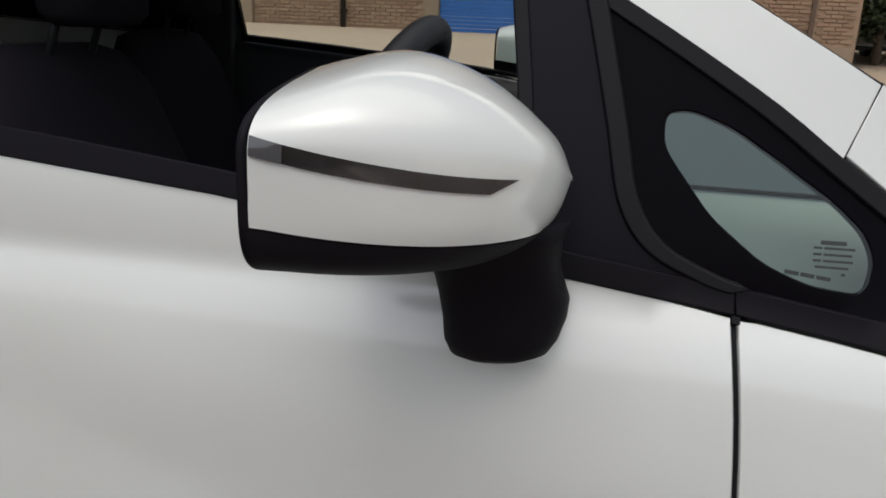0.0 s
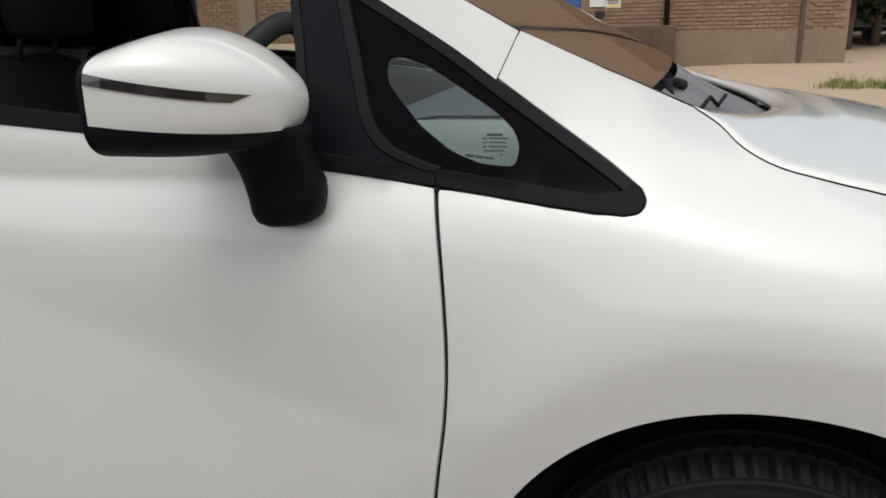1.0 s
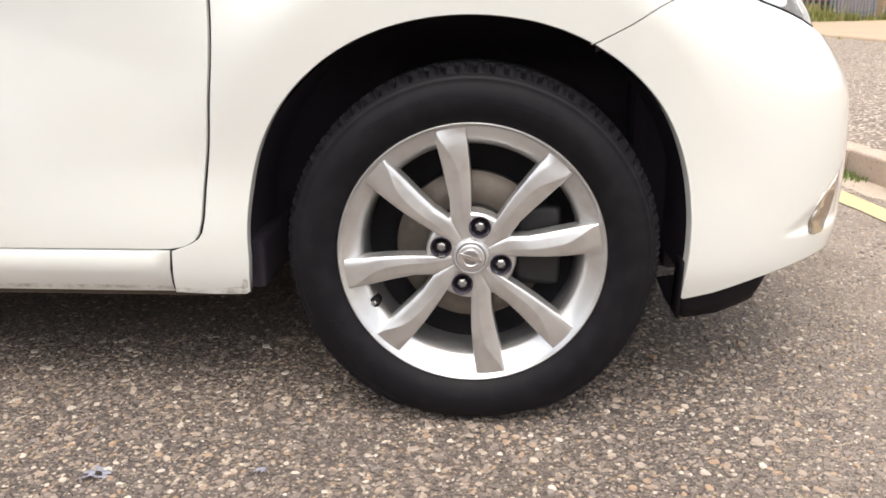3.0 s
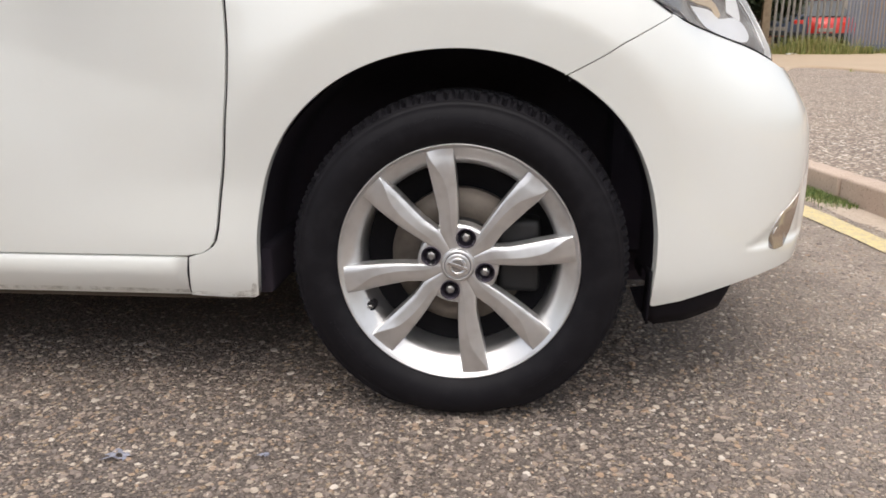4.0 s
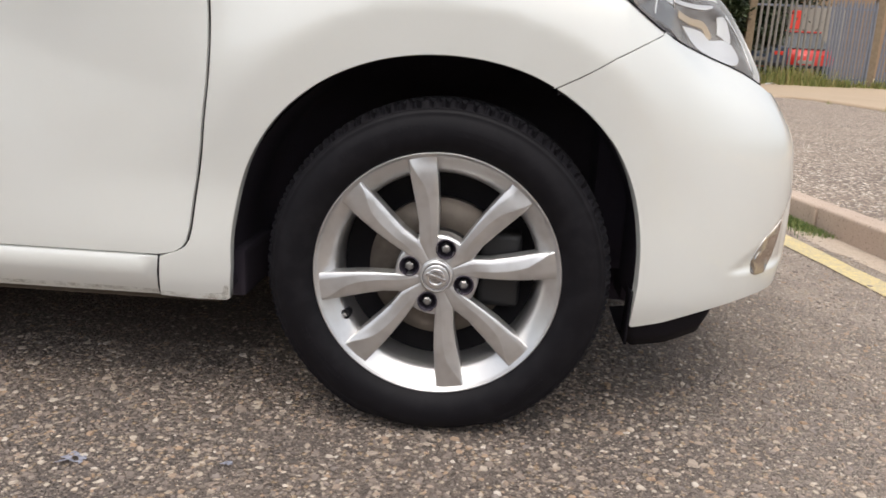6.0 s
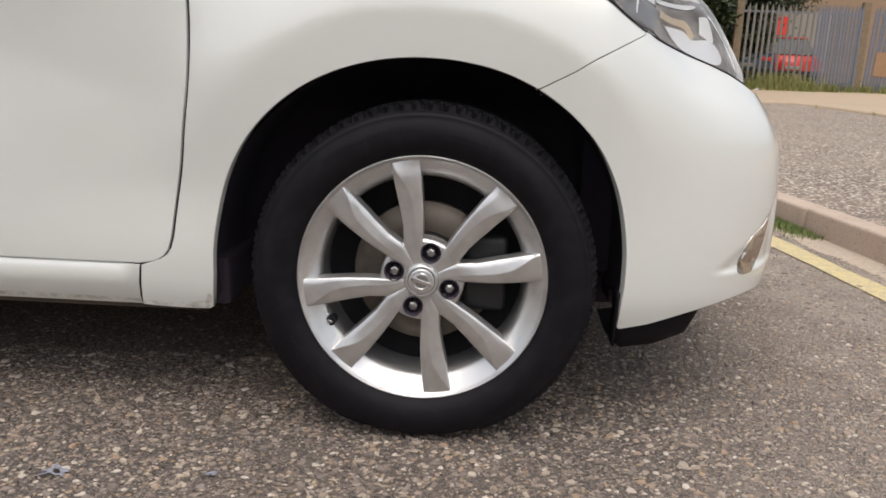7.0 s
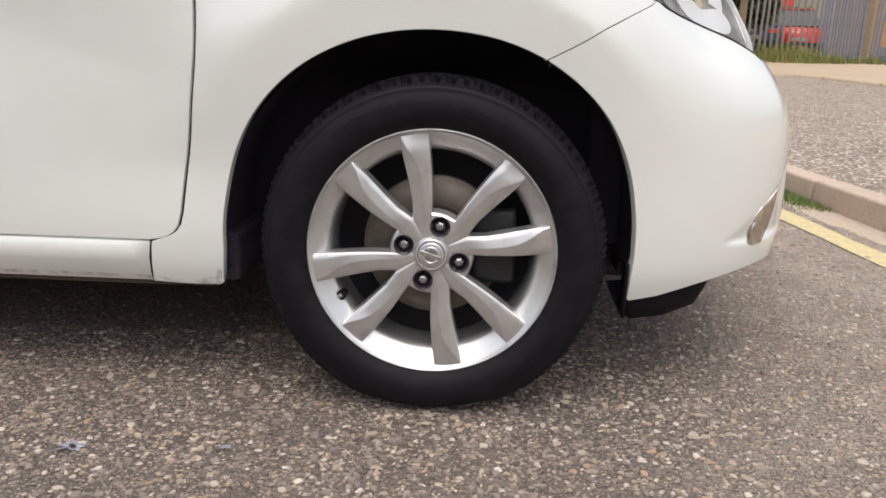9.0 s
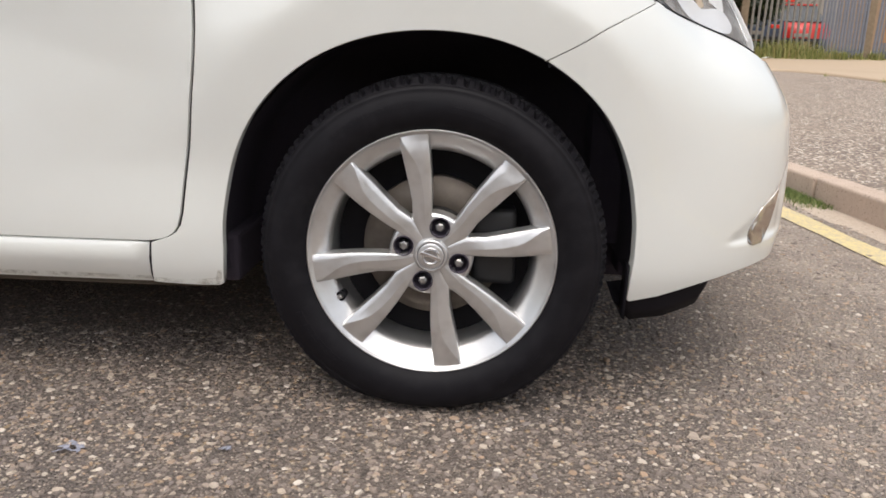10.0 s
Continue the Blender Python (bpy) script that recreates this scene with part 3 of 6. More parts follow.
quarter = [(DOOR2_END - .055, 1.09), (DOOR2_END - .095, .74)] + arch(98, 178, 22, (-2.604, .303), .385) + [(-3.1, .30), (-3.28, .35), (-3.30, .70), (-3.28, 1.0), (-3.20, 1.12)]
both_sides("rear_quarter", quarter, M_PAINT, grid=.05)

sill_outline = [(-.5062, .3025), (-.5140, .2240), (-.80, .2240), (-2.16, .2240), (-2.19, .30), (-2.16, .3025)]
both_sides("sill_cover", sill_outline, M_PAINT, grid=.04)
# dried dirt along the lowest edges
for smear in ([(-.5055, .2275), (-.44, .2245), (-.386, .2258), (-.3795, .231), (-.376, .258), (-.382, .262), (-.389, .239), (-.44, .2325), (-.5052, .2350)],
              [(-.5135, .2290), (-.5130, .2355), (-.70, .2375), (-1.0, .235), (-1.4, .2365), (-1.4, .2290)]):
    skin_part("dirt_smear", panel(smear, 1, lift=.0006, grid=.03, lip=.0003, round_=.0001), M_DIRT, car, "dried brown road dirt")

# dark strips set into the shut lines, in place of the shade there
both_sides("shut_line", [(u - .016, z) for u, z in SEAM_DOWN[:-3]] + [(u + .016, z) for u, z in SEAM_DOWN[:-3][::-1]] + [(-.386, .935), (-.420, .935)], M_SEAL, lift=-.006, grid=.03, lip=.003)
both_sides("shut_line", [(-.462, .335), (-.472, .293), (-1.6, .288), (-1.6, .320), (-.50, .320)], M_SEAL, lift=-.007, grid=.04, lip=.003)
both_sides("shut_line", [(-.4955, .298), (-.500, .226), (-.519, .226), (-.5105, .298)], M_SEAL, lift=-.0030, grid=.03, lip=.003)
both_sides("shut_line", shift(BUMP_SEAM, .006, .008) + shift(BUMP_SEAM[::-1], .006, -.010), M_SEAL, lift=-.0045, grid=.03, lip=.003)

# A pillar, roof rail
pillar = [(-.331, 1.054), (-.384, 1.093), (-.455, 1.137), (-.524, 1.177), (-.70, 1.275), (-.90, 1.365), (-1.10, 1.42), (-1.6, 1.455), (-2.4, 1.44), (-3.0, 1.38),
          (-3.0, 1.44), (-2.4, 1.50), (-1.6, 1.515), (-1.15, 1.49)] + [(u, z) for u, z in SCREEN_EDGE[::-1][:-4]] + [(-.3065, 1.1115)]
both_sides("roof_pillar", pillar, M_PAINT, grid=.04)

# black front corner of the side glass
SEAL_FRONT = smooth_line([(-.544, 1.179), (-.533, 1.140), (-.514, 1.068), (-.499, 1.008), (-.473, .972), (-.429, .951), (-.404, .944)], 4)
BELT_TOP = [(-.404, .944), (-.33, .933), (-.26, .923), (-.205, .9155), (-.178, .914)]
tri_outer = SEAL_FRONT + [(-.33, .930), (-.26, .920), (-.20, .911), (-.165, .905), (-.153, .910)] + [(u - .002, z - .001) for u, z in TRI_TOP]
GLASS_EDGE = rounded([(-.301, .947), (-.2955, .975), (-.304, .996), (-.3285, 1.018), (-.372, 1.046), (-.416, 1.0735), (-.452, 1.0865), (-.474, 1.084), (-.4745, 1.055), (-.4300, 1.000), (-.385, .966), (-.3465, .951)], .014)
for side in (1, -1):
    skin_part("quarter_window", panel(tri_outer, side, lift=-.003, grid=.03, lip=.008, holes=[GLASS_EDGE]), M_BORDER, car, "small fixed corner window with black border")

# belt moulding, in two lengths with the shut line between
belt_a = shift(TRI_LOW, 0, 0) + TRI_TIP[1:] + [(-.158, .929), (-.172, .9185)] + shift(BELT_TOP[::-1][1:], 0, .001)
belt_a[0] = (-.402 + .0015, .925)
belt_a[-1] = (-.404 + .0015, .945)
both_sides("belt_moulding", belt_a, M_PLASTIC, lift=.003, grid=.03)
belt_b = [(-.402 - .0015, .925), (-.404 - .0015, .945), (-.556, .962), (-.70, .984), (-.87, 1.006), (-1.047, 1.025), (-1.3, 1.045), (DOOR_END, 1.066), (DOOR_END, 1.045), (-1.3, 1.022), (-1.047, 1.001), (-.87, .986), (-.70, .965), (-.556, .943)]
both_sides("belt_moulding", belt_b, M_PLASTIC, lift=.003, grid=.05)
upper_edge = smooth_line(TRI_TOP, 3)
tri_rim = [(u, z) for u, z in upper_edge] + [(u - .010, z - .0075) for u, z in upper_edge[::-1]]
both_sides("glass_rubber", tri_rim, M_SEAL, lift=.001, grid=.04)
# door window frame, black sail and rubber
both_sides("door_sail", SEAL_FRONT[::-1][1:] + [(-.575, 1.215), (-.62, 1.25), (-.602, 1.185), (-.588, 1.098), (-.571, .957)] + [(-.48, .953)], M_GLOSS, "black door pillar finisher", lift=.001, grid=.04)
both_sides("door_frame", [(-.62, 1.25), (-.575, 1.215), (-.70, 1.30), (-.90, 1.385), (-1.10, 1.425), (DOOR_END, 1.455), (DOOR_END, 1.435), (-1.2, 1.42), (-.93, 1.39), (-.78, 1.345), (-.66, 1.27)], M_GLOSS, grid=.05)
seal_rim = [(u + .008, z + .002) for u, z in SEAL_FRONT] + [(u - .004, z - .001) for u, z in SEAL_FRONT[::-1]]
both_sides("door_rubber", seal_rim, M_SEAL, lift=.005, grid=.04, round_=.003)
both_sides("pillar_rubber", [(-.571, .955), (-.581, .955), (-.598, 1.098), (-.612, 1.187), (-.602, 1.185), (-.588, 1.098)], M_SEAL, lift=.004, grid=.04)
both_sides("b_pillar", [(DOOR_END + .05, 1.05), (DOOR_END + .02, 1.45), (DOOR_END - .10, 1.45), (DOOR_END - .06, 1.05)], M_GLOSS, lift=-.004, grid=.06)
both_sides("rear_window", [(DOOR_END - .06, 1.05), (DOOR_END - .10, 1.45), (-2.3, 1.44), (-2.75, 1.38), (-2.70, 1.12), (-2.4, 1.09)], M_GLOSS, "dark privacy glass", lift=-.006, grid=.08)
both_sides("upper_quarter", [(-2.75, 1.38), (-2.70, 1.12), (-3.2, 1.12), (-3.05, 1.40)], M_PAINT, grid=.08)
skin_part("door_glass", panel([(-.556, .95), (-.579, 1.098), (-.600, 1.185), (-.66, 1.27), (-.78, 1.345), (-.93, 1.39), (-1.2, 1.42), (DOOR_END, 1.435), (DOOR_END + .03, 1.05), (-1.3, 1.04), (-.87, 1.0)], -1, lift=-.008, grid=.06, lip=.004), M_GLASS, car)
for side in (1, -1):
    skin_part("corner_glass", panel(GLASS_EDGE, side, lift=-.004, grid=.04, lip=.003, round_=.0008), M_TINT, car, "green tinted corner pane")
# printed label in the corner of the pane: plain bars
for k in range(6):
    z0 = .9895 - .0050*k
    for u0, w in (((-.340, .020),), ((-.345, .006), (-.337, .024)), ((-.345, .006), (-.337, .022)), ((-.345, .006), (-.337, .023)), ((-.343, .026),), ((-.322, .003),))[k]:
        h = .0030 if k == 0 else .0017
        skin_part("label_bar", panel([(u0, z0), (u0, z0 - h), (u0 + w, z0 - h), (u0 + w, z0)], 1, lift=-.0034, grid=.05, lip=.0004, round_=.0002), M_INK, car)
for k in range(3):
    u0 = -.366 + .0125*k
    z0 = .9645 - .0013*k
    skin_part("label_bar", panel([(u0, z0), (u0, z0 - .0030), (u0 + .011, z0 - .0042), (u0 + .011, z0 - .0012)], 1, lift=-.0034, grid=.05, lip=.0004, round_=.0002), M_INK, car)
both_sides("shut_line", [(-.4035, .9185), (-.3980, .9185), (-.3980, .930), (-.4035, .930)], M_SEAL, lift=.0008, grid=.03, lip=.003)


# ---- bonnet, windscreen, roof, tail ----
def lift_curve(pts):
    P = skin(np.array([p[0] for p in pts]), np.array([p[1] for p in pts]))[0]
    return [Vector(p) for p in P]


def across(rows, crown, bow, n=28, inset=0.0):
    """A sheet between a line on the near side and its mirror image, crowned in the middle."""
    verts, faces = [], []
    for i, p in enumerate(rows):
        for k in range(n + 1):
            t = k/n
            e = 1 - (2*t - 1)**2
            y = p.y + inset + (WIDTH - 2*p.y - 2*inset)*t
            verts.append((p.x + bow[i]*e, y, p.z + crown[i]*e**.8))
    for i in range(len(rows) - 1):
        for k in range(n):
            a = i*(n + 1) + k
            faces.append((a, a + n + 1, a + n + 2, a + 1))
    return verts, faces


gap3 = [p + Vector((.001, .0026, .000)) for p in lift_curve(BONNET_GAP)]
front3 = [p + Vector((.0, .005, .001)) for p in lift_curve([(.256, .8995), (.36, .882), (.46, .8715), (.56, .8665)])] + [Vector((.47, .52, .845)), Vector((.49, .60, .81)), Vector((.50, .70, .75))]
rows3 = gap3 + front3
nr = len(rows3)
crown = list(np.interp(np.arange(nr), (0, 4, 8, 16, 24, 25, 26, 27, 28, nr - 1), (-.055, -.022, .005, .034, .046, .036, .024, .012, .004, .0)))
bow = list(np.interp(np.arange(nr), (0, 8, 24, 28, nr - 1), (.19, .175, .12, .10, .08)))
v, f = across(rows3, crown, bow, 40)
put("bonnet", mesh_of("bonnet", v, f, M_PAINT), car, "white bonnet").modifiers.new("thick", "SOLIDIFY").thickness = .012
for side in (1, -1):
    # bonnet and wing seams: dark tubes stand in for shade in the gaps
    for nm, line in (("bonnet_seam", lift_curve(BONNET_GAP)), ("pillar_seam", lift_curve([(-.331, 1.0535), (-.318, 1.083), (-.3045, 1.113)])), ("screen_seal", lift_curve(SCREEN_EDGE)), ("wing_seam", lift_curve(BUMP_SEAM)), ("lamp_seal", lift_curve(LAMP_LOW))):
        bm = bmesh.new()
        tube(bm, [(p.x, p.y + (.0005 if nm[:4] in ("wing", "lamp") else .003) if side > 0 else WIDTH - p.y - .003, p.z - .0005) for p in line], dict(bonnet_seam=.0012, pillar_seam=.0026, screen_seal=.0025, wing_seam=.0005, lamp_seal=.0013)[nm], 6)
        part(nm, bm, M_SEAL, car, "", True)
edge3 = lift_curve(SCREEN_EDGE[1:])
edge3 = [p + Vector((0, .004, -.002)) for p in edge3]
v, f = across(edge3, [.012]*len(edge3), list(np.interp(np.arange(len(edge3)), (0, len(edge3) - 1), (.055, .10))))
screen = put("windscreen", mesh_of("windscreen", v, f, M_SCREEN), car)
screen.visible_shadow = False
roof_edge = lift_curve([(-.95, 1.435), (-1.15, 1.490), (-1.6, 1.515), (-2.4, 1.500), (-3.0, 1.44), (-3.15, 1.38)])
v, f = across(roof_edge, [.04, .045, .04, .035, .03, .02], [.10, .05, 0, 0, -.03, -.06])
put("roof", mesh_of("roof", v, f, M_PAINT), car)
tail_edge = lift_curve([(-3.15, 1.38), (-3.22, 1.12), (-3.30, .70), (-3.27, .35), (-3.2, .28)])
v, f = across(tail_edge, [0]*5, [-.06, -.10, -.12, -.10, -.06])
put("tailgate", mesh_of("tailgate", v, f, M_PAINT), car)


# ---- wheels ----
HUB = .300


def tyre_mesh():
    n = 352
    prof = [(.2155, .012), (.2195, .004), (.2235, -.002), (.232, -.0095), (.245, -.0150), (.258, -.0165), (.270, -.0150), (.280, -.0115), (.2868, -.0080), (.2885, -.0086), (.2902, -.0062), (.2945, -.0040), (.2960, -.0048), (.2978, -.0020),
            (.3015, .004), (.3060, .012), (.3085, .022), (.3095, .036), (.3025, .0375), (.3025, .0445), (.3098, .046), (.3100, .076), (.3025, .0775), (.3025, .0855), (.3100, .087), (.3098, .118), (.3025, .1195),
            (.3025, .1265), (.3095, .128), (.3085, .145), (.3040, .156), (.296, .168), (.280, .178), (.258, .182), (.235, .176), (.2155, .160)]
    verts, faces = [], []
    rnd = random.Random(4)
    cut = [0]*n
    i = 0
    while i < n:
        ln = rnd.choice((4, 5, 5, 6))
        cut[i % n] = 2
        if ln > 4:
            cut[(i + ln//2) % n] = 1
        i += ln
    for k in range(n):
        a = 2*math.pi*k/n
        for j, (r, y) in enumerate(prof):
            if 13 <= j <= 17 and cut[k]:
                r -= (.0035, .0065, .0085, .0090, .0085)[j - 13]*(1 if cut[k] == 2 else .45)
            if 28 <= j <= 30 and cut[(k + 3) % n] == 2:
                r -= .005
            if 20 <= j <= 21 and cut[(k + 2) % n] == 2:
                r -= .004
            x, z = r*math.cos(a), r*math.sin(a)
            # flattened where it stands, the shoulder tucked in under the sidewall
            flat = -HUB + .001
            if y < .03 and r > .285:
                y += .020*step(-.262, -.296, z)*step(.285, .297, r)
            z = max(z, flat)
            if z < -.235 and y < .0 and r < .285:
                y -= .005*((-.235 - z)/.065)**2
            verts.append((x, y, z))
    m = len(prof)
    for k in range(n):
        for j in range(m - 1):
            a, b = k*m + j, ((k + 1) % n)*m + j
            faces.append((a, a + 1, b + 1, b))
    me = mesh_of("tyre", verts, faces, M_TYRE)
    me.polygons.foreach_set("use_smooth", [not 12 <= i % (m - 1) <= 31 for i in range(len(faces))])
    return me


def sidewall_letters():
    """Raised moulded bars where the unreadable writing stands on the sidewall."""
    rnd = random.Random(9)
    words = []
    for a0, a1, r0, r1 in ((62, 84, .252, .262), (96, 130, .263, .269), (205, 232, .252, .262), (300, 318, .262, .268)):
        a = a0
        bm = bmesh.new()
        while a < a1:
            w = rnd.uniform(1.2, 2.4)
            q = []
            for rr, aa in ((r0, a), (r0, a + w*.7), (r1, a + w*.7), (r1, a)):
                yy = float(np.interp(rr, (.232, .245, .258, .270, .280), (-.0095, -.0150, -.0165, -.0150, -.0115)))
                t = math.radians(aa)
                q.append(bm.verts.new((rr*math.cos(t), yy - .0009, rr*math.sin(t))))
            f = bm.faces.new(q)
            r = bmesh.ops.extrude_face_region(bm, geom=[f])
            bmesh.ops.translate(bm, vec=(0, .0015, 0), verts=[x for x in r["geom"] if isinstance(x, bmesh.types.BMVert)])
            a += w
        me2 = bpy.data.meshes.new("sidewall_marking")
        bm.to_mesh(me2), bm.free(), me2.materials.append(M_TYRE)
        words.append(me2)
    return words


def spoke_mesh(side):
    """One spoke of a pair: a curved crest parts a hollow crescent, on the pair's side, from the flat tip face."""
    rs = (.032, .046, .060, .072, .080, .100, .129, .160, .185, .203, .2125)
    out = (-30.0, -27.2, -27.6, -28.2, -28.4, -28.5, -28.2, -27.4, -26.7, -26.1, -26.2)     # degrees from the pair's middle
    inn = (4.0, 2.0, .5, -.6, -3.4, -8.0, -10.0, -11.0, -11.6, -12.1, -12.3)
    crest = (-.50, -.45, -.38, -.32, -.28, -.24, -.18, .02, .50, .88, .98)
    face = (.0080, .0075, .0066, .0058, .0052, .0040, .0026, .0014, .0012, .0034, .0056)
    fall_in = (.0005, .0010, .0018, .0028, .0036, .0050, .0060, .0062, .0046, .0018, .0005)
    fall_out = (.0006, .0008, .0010, .0014, .0018, .0024, .0030, .0036, .0042, .0036, .0016)
    q = np.linspace(rs[0], rs[-1], 41)
    out, inn, crest, face, fall_in, fall_out = (np.interp(q, rs, c) if c in (out, inn) else spl(rs, c, q) for c in (out, inn, crest, face, fall_in, fall_out))
    verts, faces = [], []
    for i, r in enumerate(q):
        mid, half, c = (out[i] + inn[i])/2, (inn[i] - out[i])/2, crest[i]
        f0, fi, fo = face[i], fall_in[i], fall_out[i]
        e = .0016/(math.radians(half)*r)
        row = [(-1, f0 + fo + .030), (-1, f0 + fo + .0030), (-1 + e*.4, f0 + fo + .0010), (-1 + e, f0 + fo)]
        row += [(-1 + e + (c + 1 - e)*t, f0 + fo*(1 - t)**1.1) for t in (.33, .66, .92)]
        row += [(c, f0 - .0001)]
        row += [(c + (1 - e - c)*t, f0 + fi*t**1.05) for t in (.08, .3, .6)]
        row += [(1 - e, f0 + fi), (1 - e*.4, f0 + fi + .0010), (1, f0 + fi + .0030), (1, f0 + fi + .032)]
        for s, y in row:
            a = side*math.radians(mid + half*s)
            verts.append((r*math.cos(a), y, r*math.sin(a)))
    m = 15
    for i in range(40):
        for j in range(m - 1):
            a = i*m + j
            faces.append((a, a + m, a + m + 1, a + 1) if side > 0 else (a, a + 1, a + m + 1, a + m))
    me = mesh_of("spoke", verts, faces, M_ALLOY)
    return me


def build_wheel(name, at):
    """A wheel about its own centre; the outer face looks along -y."""
    w = new(name)
    w.parent = car
    w.matrix_basis = at
    ty = put("tyre", tyre_me, w, "worn black road tyre")
    for me_ in mark_me:
        put("sidewall_marking", me_, ty, "raised black moulded marking")
    rim = put("rim", rim_me, w, "silver eight-spoke alloy rim")
    for k in range(4):
        for me_ in spoke_me:
            put("spoke", me_, rim, m=pose(0, 0, 0, 0, -(28.4 + 90*k), 0))
    put("hub_disc", hub_me, rim)
    cap = put("centre_cap", cap_me, w, "round silver centre cap with plain badge")
    put("badge_ring", badge_me, cap)
    put("badge_bar", badge_bar_me, cap)
    put("badge_groove", groove_me, cap)
    put("badge_dish", badge_dish_me, cap)
    for k in range(4):
        a = math.radians(-16.3 + 90*k)
        nx, nz = .0513*math.cos(a), .0513*math.sin(a)
        put("nut_well", well_me, rim, m=pose(nx, 0, nz))
        put("wheel_nut", nut_me, w, m=pose(nx, 0, nz, 0, 17*k, 0))
    valve = put("valve", valve_me, w, "metal valve stem", pose(-.1645, .012, -.0890))
    put("valve_seat", valve_seat_me, valve, "black rubber valve seat")
    disc = put("brake_disc", disc_me, w, "bare iron brake disc")
    put("disc_hat", hat_me, disc)
    return w


tyre_me = tyre_mesh()
mark_me = sidewall_letters()
spoke_me = spoke_mesh(1), spoke_mesh(-1)
bm = bmesh.new()
lathe(bm, [(.2175, .012), (.2212, .006), (.2217, .002), (.2205, -.0008), (.2188, -.0012), (.2172, .0004), (.2162, .0030), (.2125, .0065), (.2050, .0120), (.1950, .0190), (.1870, .0265), (.1825, .0340), (.1810, .045), (.1810, .085), (.1810, .110), (.1800, .135), (.1800, .150)], 160)
me = bpy.data.meshes.new("rim")
bm.to_mesh(me), bm.free(), me.materials.append(M_ALLOY)
me.polygons.foreach_set("use_smooth", [True]*len(me.polygons))
rim_me = me
bm = bmesh.new()
lathe(bm, [(r, float(np.interp(r, (.030, .036, .0475, .060, .069, .0735, .0755), (.0085, .0090, .0088, .0090, .0098, .0130, .018)))) for r in np.linspace(.030, .0755, 38)] + [(.076, .040)], 240)
wells = [(.0513*math.cos(radians(-16.3 + 90*k)), .0513*math.sin(radians(-16.3 + 90*k))) for k in range(4)]
bmesh.ops.delete(bm, geom=[q for q in bm.faces if min(math.hypot(q.calc_center_median().x - x, q.calc_center_median().z - z) for x, z in wells) < .0170], context="FACES")
me = bpy.data.meshes.new("hub_disc")
bm.to_mesh(me), bm.free(), me.materials.append(M_ALLOY)
me.polygons.foreach_set("use_smooth", [True]*len(me.polygons))
hub_me = me


def small_lathe(name, prof, n, mat, smooth=True):
    b = bmesh.new()
    lathe(b, prof, n)
    bmesh.ops.recalc_face_normals(b, faces=b.faces[:])
    mm = bpy.data.meshes.new(name)
    b.to_mesh(mm), b.free(), mm.materials.append(mat)
    mm.polygons.foreach_set("use_smooth", [smooth]*len(mm.polygons))
    return mm


cap_me = small_lathe("centre_cap", [(.0001, -.0030), (.018, -.0026), (.0225, -.0018), (.0232, -.0008), (.0242, -.0008), (.0250, -.0018), (.0275, -.0014), (.0295, .0010), (.0305, .0060), (.0305, .012)], 64, M_ALLOY)
badge_me = small_lathe("badge_ring", [(.0125, -.0026), (.0130, -.0042), (.0150, -.0042), (.0156, -.0026)], 48, M_CHROME)
b = bmesh.new()
box(b, -.0190, .0190, -.0046, -.0024, -.0031, .0031, .0006)
bmesh.ops.rotate(b, verts=b.verts[:], cent=(0, 0, 0), matrix=Matrix.Rotation(radians(18), 3, "Y"))
badge_bar_me = bpy.data.meshes.new("badge_bar")
b.to_mesh(badge_bar_me), b.free(), badge_bar_me.materials.append(M_CHROME)
well_me = small_lathe("nut_well", [(.0184, .0094), (.0180, .0066), (.0170, .0058), (.0164, .0075), (.0160, .028), (.0001, .028)], 32, M_LINER)
nut_me = small_lathe("wheel_nut", [(.0001, .0085), (.0050, .0085), (.0066, .0095), (.0080, .0105), (.0086, .0120), (.0086, .030)], 6, M_NUT, False)
valve_me = small_lathe("valve", [(.0001, .004), (.0030, .004), (.0038, .006), (.0038, .012), (.0044, .014), (.0046, .030)], 16, M_NUT)
valve_seat_me = small_lathe("valve_seat", [(.0050, .0125), (.0060, .0095), (.0080, .0090), (.0092, .0110), (.0096, .030)], 20, M_SEAL)
groove_me = small_lathe("badge_groove", [(.0226, -.0016), (.0229, -.0020), (.0244, -.0020), (.0247, -.0016)], 48, M_GREYPLASTIC)
badge_dish_me = small_lathe("badge_dish", [(.0001, -.0033), (.0105, -.0033), (.0118, -.0030), (.0124, -.0024)], 48, M_DCHROME)
disc_me = small_lathe("brake_disc", [(.0745, .0745), (.080, .074), (.1295, .074), (.1300, .076), (.1300, .094), (.075, .096)], 72, M_IRON)

hat_me = small_lathe("disc_hat", [(.0001, .060), (.070, .060), (.074, .064), (.0746, .076)], 48, M_BLACKIRON)

wheel_front = build_wheel("wheel", pose(.003, 0.0, HUB))
# caliper and its bracket behind the spokes
bm = bmesh.new()
box(bm, .070, .150, .052, .12, -.065, .075, .014, 3)
part("brake_caliper", bm, M_BLACKIRON, wheel_front, "grimy iron brake caliper", True)
bm = bmesh.new()
lathe(bm, [(.1805, .100), (.12, .105), (.05, .105), (.0001, .105)], 48)
part("dust_shield", bm, M_SEAL, wheel_front)
rear = build_wheel("wheel", pose(-2.597, .0, HUB))
for x in (.003, -2.597):
    build_wheel("wheel", pose(x, WIDTH, HUB, 0, 0, 180))


